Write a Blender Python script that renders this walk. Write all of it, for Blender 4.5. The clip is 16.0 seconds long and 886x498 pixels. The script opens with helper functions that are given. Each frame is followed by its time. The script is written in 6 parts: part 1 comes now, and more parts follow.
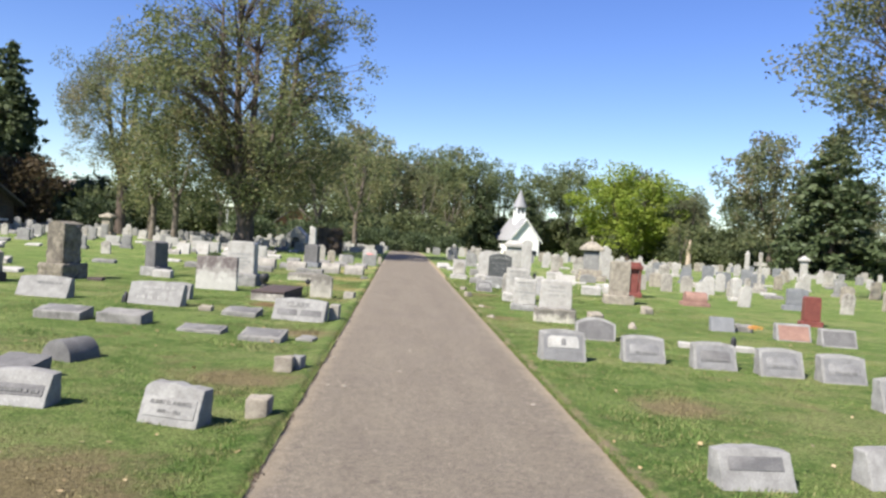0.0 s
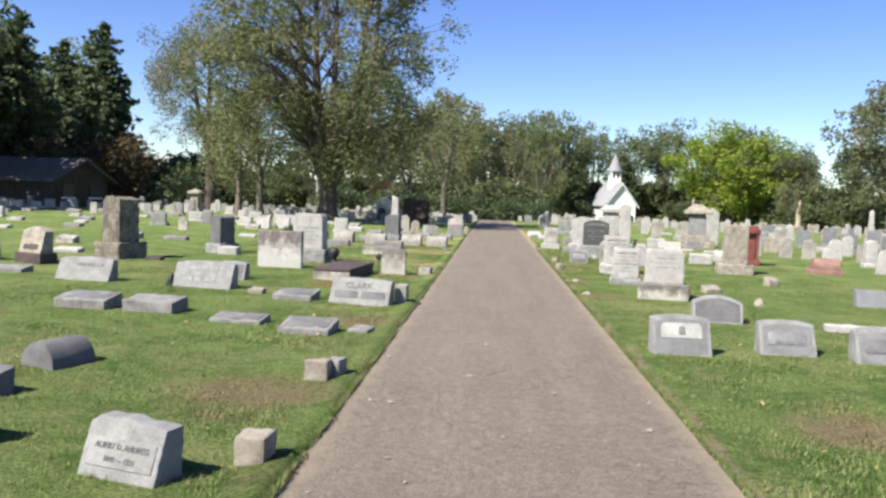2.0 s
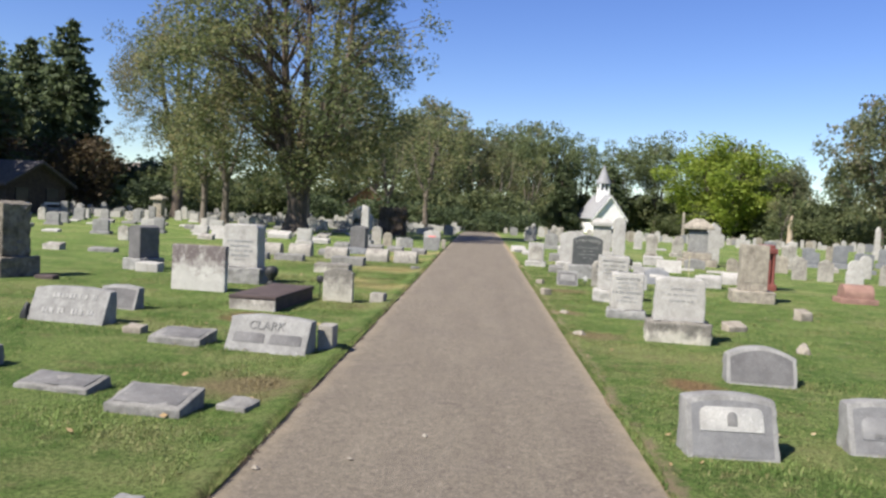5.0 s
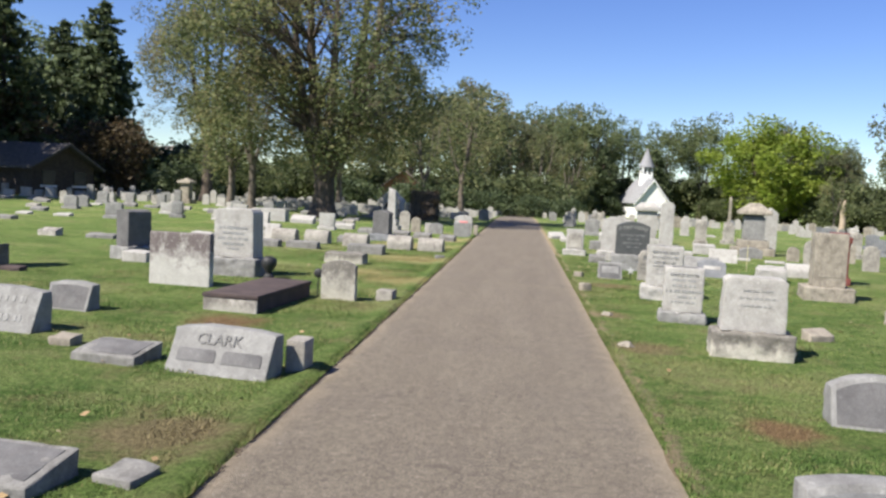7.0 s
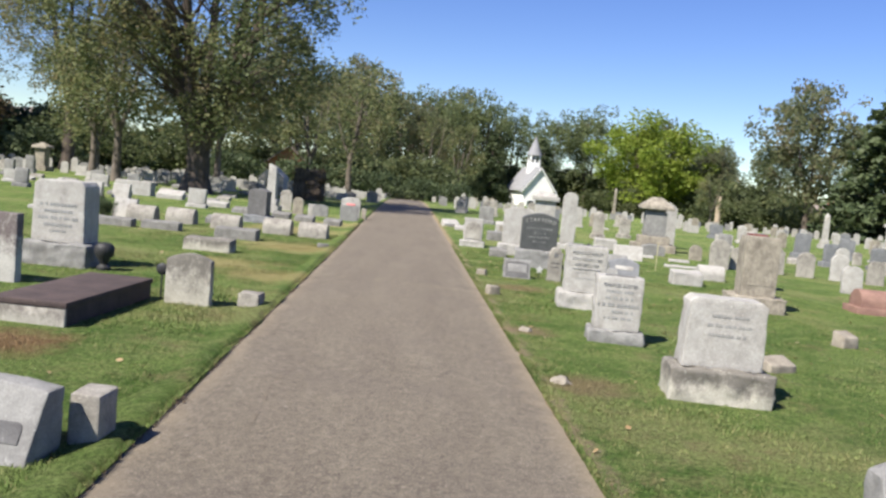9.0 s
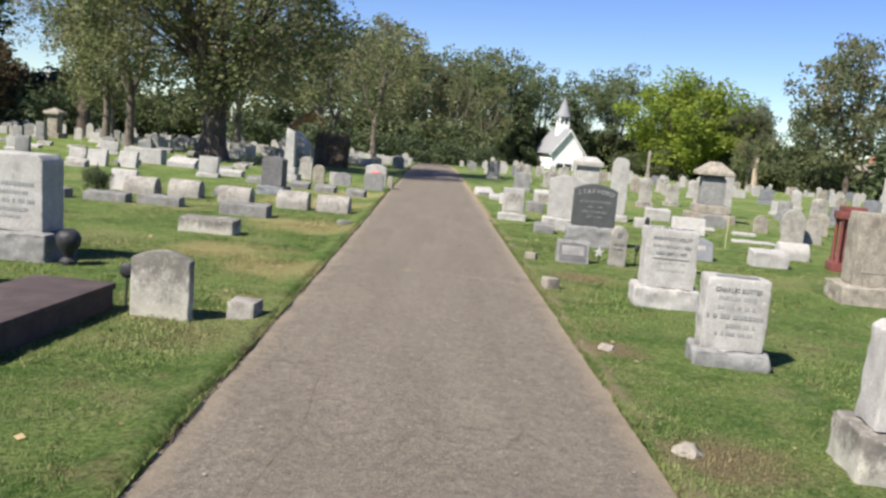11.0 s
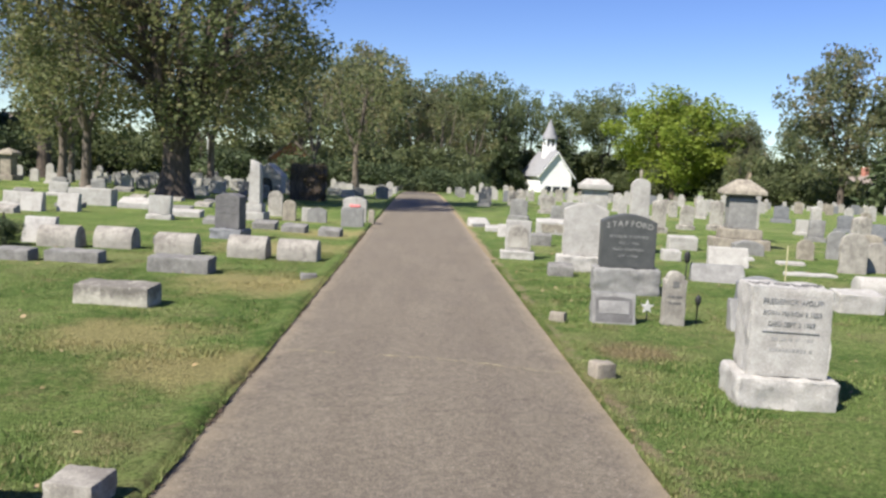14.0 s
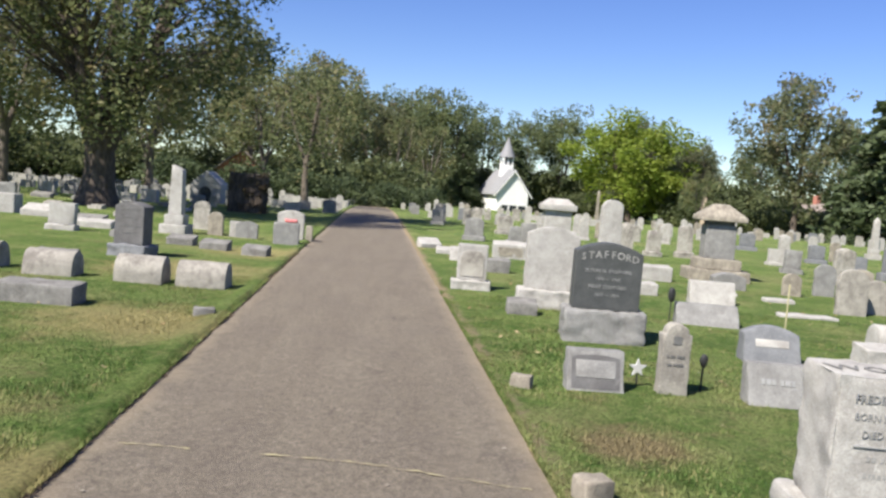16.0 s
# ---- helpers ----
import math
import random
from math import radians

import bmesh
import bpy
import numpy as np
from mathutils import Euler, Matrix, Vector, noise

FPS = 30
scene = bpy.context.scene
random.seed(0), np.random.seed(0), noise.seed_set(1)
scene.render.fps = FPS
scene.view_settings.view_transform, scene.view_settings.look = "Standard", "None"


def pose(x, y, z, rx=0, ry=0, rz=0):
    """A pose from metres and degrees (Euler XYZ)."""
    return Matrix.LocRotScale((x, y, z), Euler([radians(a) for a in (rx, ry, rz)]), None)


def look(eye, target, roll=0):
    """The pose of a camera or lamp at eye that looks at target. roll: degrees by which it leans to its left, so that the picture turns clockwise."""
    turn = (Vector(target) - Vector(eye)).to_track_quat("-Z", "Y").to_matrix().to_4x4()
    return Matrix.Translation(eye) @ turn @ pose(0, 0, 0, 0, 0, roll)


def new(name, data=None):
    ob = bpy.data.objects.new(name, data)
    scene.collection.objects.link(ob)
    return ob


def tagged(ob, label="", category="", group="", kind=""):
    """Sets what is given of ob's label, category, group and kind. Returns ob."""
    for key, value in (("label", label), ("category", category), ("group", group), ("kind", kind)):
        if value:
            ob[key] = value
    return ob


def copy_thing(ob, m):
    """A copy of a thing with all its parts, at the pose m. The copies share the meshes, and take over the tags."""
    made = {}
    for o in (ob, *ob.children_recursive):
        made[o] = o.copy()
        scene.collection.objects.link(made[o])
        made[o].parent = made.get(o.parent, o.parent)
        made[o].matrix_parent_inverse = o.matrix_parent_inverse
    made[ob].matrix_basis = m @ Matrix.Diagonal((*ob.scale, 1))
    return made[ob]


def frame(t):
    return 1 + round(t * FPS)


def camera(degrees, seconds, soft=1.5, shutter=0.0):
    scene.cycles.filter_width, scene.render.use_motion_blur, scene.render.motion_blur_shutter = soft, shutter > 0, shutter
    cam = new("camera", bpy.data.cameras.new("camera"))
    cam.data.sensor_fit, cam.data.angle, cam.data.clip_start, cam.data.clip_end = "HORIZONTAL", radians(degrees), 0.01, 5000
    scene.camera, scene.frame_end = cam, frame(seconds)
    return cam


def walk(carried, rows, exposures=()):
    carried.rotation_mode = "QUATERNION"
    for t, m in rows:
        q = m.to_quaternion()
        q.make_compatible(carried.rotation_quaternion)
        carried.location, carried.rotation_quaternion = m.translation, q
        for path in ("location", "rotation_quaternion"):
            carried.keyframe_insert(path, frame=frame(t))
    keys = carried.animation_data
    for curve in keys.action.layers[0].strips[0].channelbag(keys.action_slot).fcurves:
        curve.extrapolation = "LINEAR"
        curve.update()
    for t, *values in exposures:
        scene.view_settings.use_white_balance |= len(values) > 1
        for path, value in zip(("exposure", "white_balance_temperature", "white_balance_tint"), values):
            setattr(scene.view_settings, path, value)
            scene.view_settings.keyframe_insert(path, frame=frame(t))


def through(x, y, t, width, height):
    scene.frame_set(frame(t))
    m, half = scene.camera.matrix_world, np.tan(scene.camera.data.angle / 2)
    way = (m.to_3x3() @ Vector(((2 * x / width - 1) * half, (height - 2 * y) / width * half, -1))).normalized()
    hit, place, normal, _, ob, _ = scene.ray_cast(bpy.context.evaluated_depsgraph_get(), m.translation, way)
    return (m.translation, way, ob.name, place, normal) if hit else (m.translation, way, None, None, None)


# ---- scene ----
cam = camera(56.9, 16.0, soft=2.6, shutter=0.0)
PATH = [
    (0, (-0.447, 1.195, 1.662), (-0.342, 3.192, 1.624), 3.8),
    (0.5, (-0.364, 1.72, 1.679), (-0.463, 3.718, 1.659), 2.2),
    (1, (-0.36, 2.301, 1.649), (-0.441, 4.296, 1.544), 3.5),
    (1.5, (-0.229, 2.844, 1.618), (-0.238, 4.839, 1.474), 0.5),
    (2, (-0.197, 3.461, 1.616), (-0.316, 5.454, 1.49), 2.2),
    (2.5, (-0.159, 4.008, 1.646), (-0.175, 6.001, 1.469), 4.7),
    (3, (-0.045, 4.579, 1.656), (-0.169, 6.571, 1.52), 5.1),
    (3.5, (-0.002, 5.143, 1.652), (-0.036, 7.137, 1.507), 7.9),
    (4, (0.092, 5.702, 1.621), (0.024, 7.698, 1.521), 2.6),
    (4.5, (0.083, 6.23, 1.602), (-0.044, 8.223, 1.499), 3.9),
    (4.7, (0.084, 6.454, 1.609), (-0.001, 8.45, 1.51), 3.1),
    (6.8, (0.322, 8.654, 1.65), (0.141, 10.643, 1.542), 1.2),
    (7, (0.287, 8.904, 1.598), (0.103, 10.89, 1.456), 3.0),
    (7.5, (0.273, 9.442, 1.629), (0.213, 11.438, 1.529), 4.6),
    (8, (0.222, 10.071, 1.599), (0.119, 12.06, 1.419), 2.9),
    (8.5, (0.078, 10.636, 1.597), (0.069, 12.63, 1.439), 4.4),
    (8.7, (0.091, 10.855, 1.599), (0.19, 12.846, 1.441), 5.6),
    (10.8, (-0.049, 13.28, 1.627), (0.017, 15.266, 1.405), 5.1),
    (11, (-0.062, 13.495, 1.636), (-0.019, 15.478, 1.375), 5.1),
    (11.5, (-0.044, 13.969, 1.624), (-0.18, 15.951, 1.392), 1.5),
    (12, (-0.07, 14.532, 1.586), (0.017, 16.522, 1.406), 5.4),
    (12.5, (-0.038, 15.086, 1.584), (0.063, 17.08, 1.457), 4.4),
    (13, (-0.084, 15.629, 1.573), (-0.01, 17.623, 1.437), 5.7),
    (13.5, (-0.144, 16.134, 1.604), (-0.127, 18.127, 1.443), 5.1),
    (14, (-0.078, 16.722, 1.616), (-0.012, 18.711, 1.421), 2.9),
    (14.5, (-0.062, 17.301, 1.573), (0.171, 19.276, 1.361), 5.8),
    (15, (0.084, 17.876, 1.555), (0.312, 19.844, 1.278), 2.0),
    (15.5, (0.139, 18.417, 1.555), (0.267, 20.401, 1.336), 4.8),
    (16, (0.213, 19.035, 1.586), (0.386, 21.022, 1.437), 4.7),
]
walk(cam, [(t, look(eye, target, roll)) for t, eye, target, roll in PATH], exposures=[(0.0, 1.22), (2.0, 1.23), (3.0, 1.0), (16.0, 1.0)])
# ---- light ----
SUN_AZ, SUN_EL = radians(229), radians(48)      # compass bearing from +y, clockwise
world = bpy.data.worlds.new("sky")
scene.world = world
world.use_nodes = True
wn = world.node_tree.nodes
sky = wn.new("ShaderNodeTexSky")
sky.sky_type = 'NISHITA'
sky.sun_disc = False
sky.sun_elevation, sky.sun_rotation = SUN_EL, SUN_AZ
sky.altitude, sky.air_density, sky.dust_density, sky.ozone_density = 50, 1.0, 0.0, 5.0
wn["Background"].inputs["Strength"].default_value = 0.0755
deep = wn.new("ShaderNodeHueSaturation")
deep.inputs["Hue"].default_value = 0.520
deep.inputs["Saturation"].default_value = 1.16
world.node_tree.links.new(sky.outputs[0], deep.inputs["Color"])
world.node_tree.links.new(deep.outputs[0], wn["Background"].inputs["Color"])
sun_data = bpy.data.lights.new("sun", 'SUN')
sun_data.energy, sun_data.angle, sun_data.color = 5.0, radians(0.55), (1.0, 0.945, 0.865)
sun = new("sun", sun_data)
to_sun = Vector((math.sin(SUN_AZ) * math.cos(SUN_EL), math.cos(SUN_AZ) * math.cos(SUN_EL), math.sin(SUN_EL)))
sun.matrix_world = look(to_sun * 200, (0, 0, 0))


# ---- materials ----
def shader(name, rough=0.85):
    m = bpy.data.materials.new(name)
    m.use_nodes = True
    n, l = m.node_tree.nodes, m.node_tree.links
    b = n["Principled BSDF"]
    b.inputs["Roughness"].default_value = rough
    b.inputs["Specular IOR Level"].default_value = 0.25
    return m, n, l, b


def coords(n, l, scale=(1, 1, 1), jitter=True):
    tc = n.new("ShaderNodeTexCoord")
    mp = n.new("ShaderNodeMapping")
    mp.inputs["Scale"].default_value = scale
    l.new(tc.outputs["Object"], mp.inputs["Vector"])
    if jitter:
        oi = n.new("ShaderNodeObjectInfo")
        mul = n.new("ShaderNodeMath"); mul.operation = 'MULTIPLY'; mul.inputs[1].default_value = 37.0
        l.new(oi.outputs["Random"], mul.inputs[0])
        l.new(mul.outputs[0], mp.inputs["Location"])
    return mp.outputs[0]


def noise_tex(n, l, vec, scale, detail=5.0, rough=0.6):
    t = n.new("ShaderNodeTexNoise")
    t.inputs["Scale"].default_value, t.inputs["Detail"].default_value, t.inputs["Roughness"].default_value = scale, detail, rough
    l.new(vec, t.inputs["Vector"])
    return t.outputs["Fac"]


def ramp(n, l, fac, *stops):
    r = n.new("ShaderNodeValToRGB")
    el = r.color_ramp.elements
    while len(el) < len(stops):
        el.new(0.5)
    for e, (p, c) in zip(el, stops):
        e.position = p
        e.color = (c, c, c, 1) if isinstance(c, (int, float)) else (*c, 1)
    l.new(fac, r.inputs[0])
    return r.outputs[0]


def mix(n, l, fac, a, b, mode='MIX'):
    m = n.new("ShaderNodeMix")
    m.data_type, m.blend_type = 'RGBA', mode
    for sock, v in ((m.inputs[0], fac), (m.inputs[6], a), (m.inputs[7], b)):
        if isinstance(v, (int, float)):
            sock.default_value = v
        elif isinstance(v, tuple):
            sock.default_value = (*v, 1)
        else:
            l.new(v, sock)
    return m.outputs[2]


def bump(n, l, b, fac, strength, dist):
    u = n.new("ShaderNodeBump")
    u.inputs["Strength"].default_value, u.inputs["Distance"].default_value = strength, dist
    l.new(fac, u.inputs["Height"])
    l.new(u.outputs[0], b.inputs["Normal"])


def stone_mat(name, light, dark, stain=0.35, stain_colour=(0.10, 0.085, 0.075), rough=0.85, grain=90, spread=0.46, crest=0.0):
    """Weathered gravestone: crystal grain, soft mottling, lichen blotches and streaks; crest gathers them towards the head."""
    m, n, l, b = shader(name, rough)
    v = coords(n, l)
    streak = coords(n, l, (5, 5, 2.2))
    base = mix(n, l, ramp(n, l, noise_tex(n, l, v, 5, 6, 0.65), (0.35, 0.0), (0.68, 1.0)), dark, light)
    fine = noise_tex(n, l, v, grain, 3, 0.7)
    base = mix(n, l, 0.42, base, ramp(n, l, fine, (0.3, 0.25), (0.7, 1.0)), 'MULTIPLY')
    blot = mix(n, l, 0.5, noise_tex(n, l, streak, 1.0, 7, 0.75), noise_tex(n, l, v, 9, 7, 0.8))
    if crest:
        tc = n.new("ShaderNodeTexCoord")
        sep = n.new("ShaderNodeSeparateXYZ")
        l.new(tc.outputs["Generated"], sep.inputs[0])
        up = n.new("ShaderNodeMapRange")
        up.inputs[1].default_value, up.inputs[2].default_value, up.inputs[3].default_value, up.inputs[4].default_value = 0.15, 0.8, -crest, crest
        l.new(sep.outputs[2], up.inputs[0])
        add = n.new("ShaderNodeMath"); add.operation = 'ADD'
        l.new(blot, add.inputs[0])
        l.new(up.outputs[0], add.inputs[1])
        blot = add.outputs[0]
    st = ramp(n, l, blot, (spread, 0.0), (spread + 0.14, 1.0))
    amt = n.new("ShaderNodeMath"); amt.operation = 'MULTIPLY'; amt.inputs[1].default_value = stain
    l.new(st, amt.inputs[0])
    c = mix(n, l, amt.outputs[0], base, stain_colour)
    # pale lichen spots
    c = mix(n, l, ramp(n, l, noise_tex(n, l, v, 26, 4, 0.7), (0.62, 0.0), (0.68, 0.45)), c, tuple(min(0.62, 1.25 * q) for q in light))
    l.new(c, b.inputs["Base Color"])
    bump(n, l, b, noise_tex(n, l, v, 45, 6, 0.7), 0.6, 0.007)
    return m


MARBLE = stone_mat("white marble", (0.48, 0.462, 0.42), (0.36, 0.342, 0.31), 0.5, (0.17, 0.15, 0.13), spread=0.50)
STAINED = stone_mat("stained marble", (0.49, 0.465, 0.405), (0.34, 0.315, 0.27), 0.72, (0.085, 0.07, 0.06), spread=0.48, crest=0.05)
SLAB = stone_mat("marble stained at the head", (0.55, 0.53, 0.475), (0.44, 0.42, 0.375), 0.85, (0.085, 0.06, 0.06), spread=0.49, crest=0.12)
WORN = stone_mat("worn grey marble", (0.40, 0.375, 0.32), (0.27, 0.25, 0.215), 0.6, (0.095, 0.08, 0.07), spread=0.48, crest=0.03)
GREY = stone_mat("grey granite", (0.305, 0.30, 0.28), (0.205, 0.20, 0.188), 0.5, (0.095, 0.085, 0.078), spread=0.49)
SLATE = stone_mat("blue grey granite", (0.235, 0.24, 0.245), (0.165, 0.17, 0.176), 0.35, (0.085, 0.082, 0.08), spread=0.49)
BLACKENED = stone_mat("blackened marble", (0.52, 0.49, 0.41), (0.36, 0.34, 0.28), 0.78, (0.085, 0.075, 0.066), spread=0.46, crest=0.11)
DARK = stone_mat("dark grey granite", (0.088, 0.092, 0.088), (0.062, 0.065, 0.064), 0.15, (0.15, 0.15, 0.14), 0.55)
BEIGE = stone_mat("sandstone", (0.40, 0.36, 0.285), (0.25, 0.22, 0.175), 0.6, (0.085, 0.07, 0.056), spread=0.47)
BROWN = stone_mat("brownstone", (0.108, 0.079, 0.071), (0.064, 0.049, 0.046), 0.4, (0.045, 0.034, 0.033))
RED = stone_mat("red granite", (0.235, 0.078, 0.06), (0.15, 0.048, 0.04), 0.2, (0.08, 0.03, 0.03), 0.45)
PINK = stone_mat("pink granite", (0.32, 0.195, 0.15), (0.22, 0.125, 0.10), 0.25, (0.15, 0.09, 0.075))
ROCK = stone_mat("rough rock", (0.39, 0.35, 0.28), (0.24, 0.21, 0.165), 0.5, (0.12, 0.095, 0.075))
LETTER = stone_mat("cut lettering", (0.185, 0.18, 0.17), (0.14, 0.14, 0.135), 0.1)
LETTER_PALE = stone_mat("pale cut lettering", (0.34, 0.34, 0.325), (0.27, 0.27, 0.26), 0.1)
LETTER_FAINT = stone_mat("faint worn lettering", (0.37, 0.36, 0.335), (0.27, 0.265, 0.25), 0.1)
PANEL_PALE = stone_mat("pale panel", (0.44, 0.43, 0.395), (0.33, 0.325, 0.30), 0.35)
PANEL_DARK = stone_mat("dark panel", (0.175, 0.17, 0.165), (0.115, 0.112, 0.11), 0.3, (0.07, 0.06, 0.058))
ROUGH_GREY = stone_mat("rock-faced dark granite", (0.29, 0.28, 0.255), (0.17, 0.164, 0.15), 0.6, (0.07, 0.062, 0.055), spread=0.48)
# dark lichen patches, deepened so that the pillar's shaded side turns near-black
LICHEN_AND_SHADE = stone_mat("lichened sandstone darkened for shade", (0.31, 0.275, 0.21), (0.16, 0.14, 0.11), 0.8, (0.042, 0.036, 0.03), spread=0.45)
FACE_GREY = stone_mat("dressed granite face", (0.225, 0.223, 0.216), (0.16, 0.158, 0.155), 0.5, (0.10, 0.09, 0.085), 0.6, 140, 0.50)


def asphalt_mat():
    m, n, l, b = shader("worn asphalt", 0.92)
    v = coords(n, l, jitter=False)
    long = coords(n, l, (2.2, 0.25, 1), jitter=False)
    c = mix(n, l, ramp(n, l, noise_tex(n, l, long, 1.2, 5, 0.65), (0.35, 0.0), (0.7, 1.0)), (0.168, 0.140, 0.105), (0.200, 0.170, 0.127))
    c = mix(n, l, 0.55, c, ramp(n, l, noise_tex(n, l, v, 34, 5, 0.85), (0.38, 0.45), (0.62, 1.25)), 'MULTIPLY')
    c = mix(n, l, 0.85, c, ramp(n, l, noise_tex(n, l, v, 130, 3, 0.8), (0.36, 0.45), (0.64, 1.35)), 'MULTIPLY')
    c = mix(n, l, ramp(n, l, noise_tex(n, l, v, 9, 8, 0.85), (0.54, 0.0), (0.66, 0.42)), c, (0.27, 0.225, 0.176))
    c = mix(n, l, ramp(n, l, noise_tex(n, l, v, 0.9, 7, 0.7), (0.48, 0.0), (0.66, 0.28)), c, (0.115, 0.096, 0.08))
    c = mix(n, l, ramp(n, l, noise_tex(n, l, v, 75, 2, 0.6), (0.62, 0.0), (0.68, 0.7)), c, (0.36, 0.31, 0.255))
    c = mix(n, l, ramp(n, l, noise_tex(n, l, v, 60, 2, 0.6), (0.31, 0.75), (0.38, 0.0)), c, (0.05, 0.043, 0.04))
    warp = n.new("ShaderNodeVectorMath"); warp.operation = 'MULTIPLY_ADD'
    tex = n.new("ShaderNodeTexNoise"); tex.inputs["Scale"].default_value, tex.inputs["Detail"].default_value = 5.0, 5.0
    l.new(v, tex.inputs["Vector"])
    l.new(tex.outputs["Color"], warp.inputs[0])
    warp.inputs[1].default_value = (0.35, 0.35, 0)
    l.new(v, warp.inputs[2])
    cell = n.new("ShaderNodeTexVoronoi"); cell.feature = 'DISTANCE_TO_EDGE'; cell.inputs["Scale"].default_value = 3.2
    l.new(warp.outputs[0], cell.inputs["Vector"])
    hair = n.new("ShaderNodeMath"); hair.operation = 'MULTIPLY'
    l.new(ramp(n, l, cell.outputs["Distance"], (0.004, 0.55), (0.022, 0.0)), hair.inputs[0])
    l.new(ramp(n, l, noise_tex(n, l, v, 0.7, 3, 0.6), (0.46, 0.0), (0.60, 1.0)), hair.inputs[1])
    c = mix(n, l, hair.outputs[0], c, (0.075, 0.062, 0.05))
    c = mix(n, l, 0.5, c, ramp(n, l, noise_tex(n, l, v, 13, 5, 0.75), (0.36, 0.72), (0.64, 1.2)), 'MULTIPLY')
    # dusty margins
    sep = n.new("ShaderNodeSeparateXYZ")
    l.new(v, sep.inputs[0])
    ab = n.new("ShaderNodeMath"); ab.operation = 'ABSOLUTE'
    l.new(sep.outputs[0], ab.inputs[0])
    wob = n.new("ShaderNodeMath"); wob.operation = 'MULTIPLY_ADD'; wob.inputs[1].default_value = 0.5
    l.new(noise_tex(n, l, v, 2.5, 5, 0.7), wob.inputs[0])
    l.new(ab.outputs[0], wob.inputs[2])
    e = n.new("ShaderNodeMapRange")
    e.inputs[1].default_value, e.inputs[2].default_value, e.inputs[3].default_value, e.inputs[4].default_value = 1.38, 1.62, 0.0, 0.75
    l.new(wob.outputs[0], e.inputs[0])
    c = mix(n, l, e.outputs[0], c, (0.27, 0.22, 0.155))
    l.new(c, b.inputs["Base Color"])
    bump(n, l, b, noise_tex(n, l, v, 60, 6, 0.85), 0.8, 0.012)
    return m


STRAW, RUST, DUST = (0.36, 0.31, 0.135), (0.25, 0.145, 0.08), (0.25, 0.19, 0.105)
PATCHES = [(-2.6, 32.0, 1.3, STRAW), (-2.1, 27.4, 1.0, STRAW), (-2.9, 17.75, 0.42, RUST), (2.26, 14.86, 0.3, RUST), (-2.05, 9.8, 0.6, DUST), (-1.85, 13.7, 0.5, DUST), (-1.75, 22.9, 0.7, STRAW),
           (2.6, 9.6, 0.5, DUST), (-2.6, 6.2, 0.75, DUST), (2.0, 24.2, 0.4, DUST), (1.75, 17.9, 0.35, DUST), (1.6, 20.3, 0.3, DUST), (-1.9, 35.5, 1.2, STRAW), (-2.7, 24.0, 0.7, STRAW)]


def lawn_colour(n, l, v):
    c = mix(n, l, ramp(n, l, noise_tex(n, l, v, 0.9, 8, 0.7), (0.44, 0.0), (0.56, 1.0)), (0.088, 0.156, 0.033), (0.164, 0.23, 0.062))
    c = mix(n, l, ramp(n, l, noise_tex(n, l, v, 0.34, 7, 0.74), (0.505, 0.0), (0.595, 0.65)), c, (0.30, 0.29, 0.125))
    c = mix(n, l, ramp(n, l, noise_tex(n, l, v, 1.25, 7, 0.78), (0.54, 0.0), (0.63, 0.65)), c, (0.22, 0.175, 0.09))
    c = mix(n, l, ramp(n, l, noise_tex(n, l, v, 6.0, 6, 0.8), (0.46, 0.0), (0.60, 0.75)), c, (0.22, 0.268, 0.088))
    c = mix(n, l, ramp(n, l, noise_tex(n, l, v, 15.0, 6, 0.8), (0.36, 0.6), (0.48, 0.0)), c, (0.065, 0.105, 0.022))
    rag = noise_tex(n, l, v, 2.4, 7, 0.8)
    for x, y, r, colour in PATCHES:
        d = n.new("ShaderNodeVectorMath"); d.operation = 'DISTANCE'
        l.new(v, d.inputs[0])
        d.inputs[1].default_value = (x, y, 0)
        a = n.new("ShaderNodeMath"); a.operation = 'MULTIPLY_ADD'; a.inputs[1].default_value = 2.6 * r
        l.new(rag, a.inputs[0])
        l.new(d.outputs["Value"], a.inputs[2])
        e = n.new("ShaderNodeMapRange")
        e.inputs[1].default_value, e.inputs[2].default_value, e.inputs[3].default_value, e.inputs[4].default_value = 1.85 * r, 2.6 * r, 0.85, 0.0
        l.new(a.outputs[0], e.inputs[0])
        c = mix(n, l, e.outputs[0], c, colour)
    return c


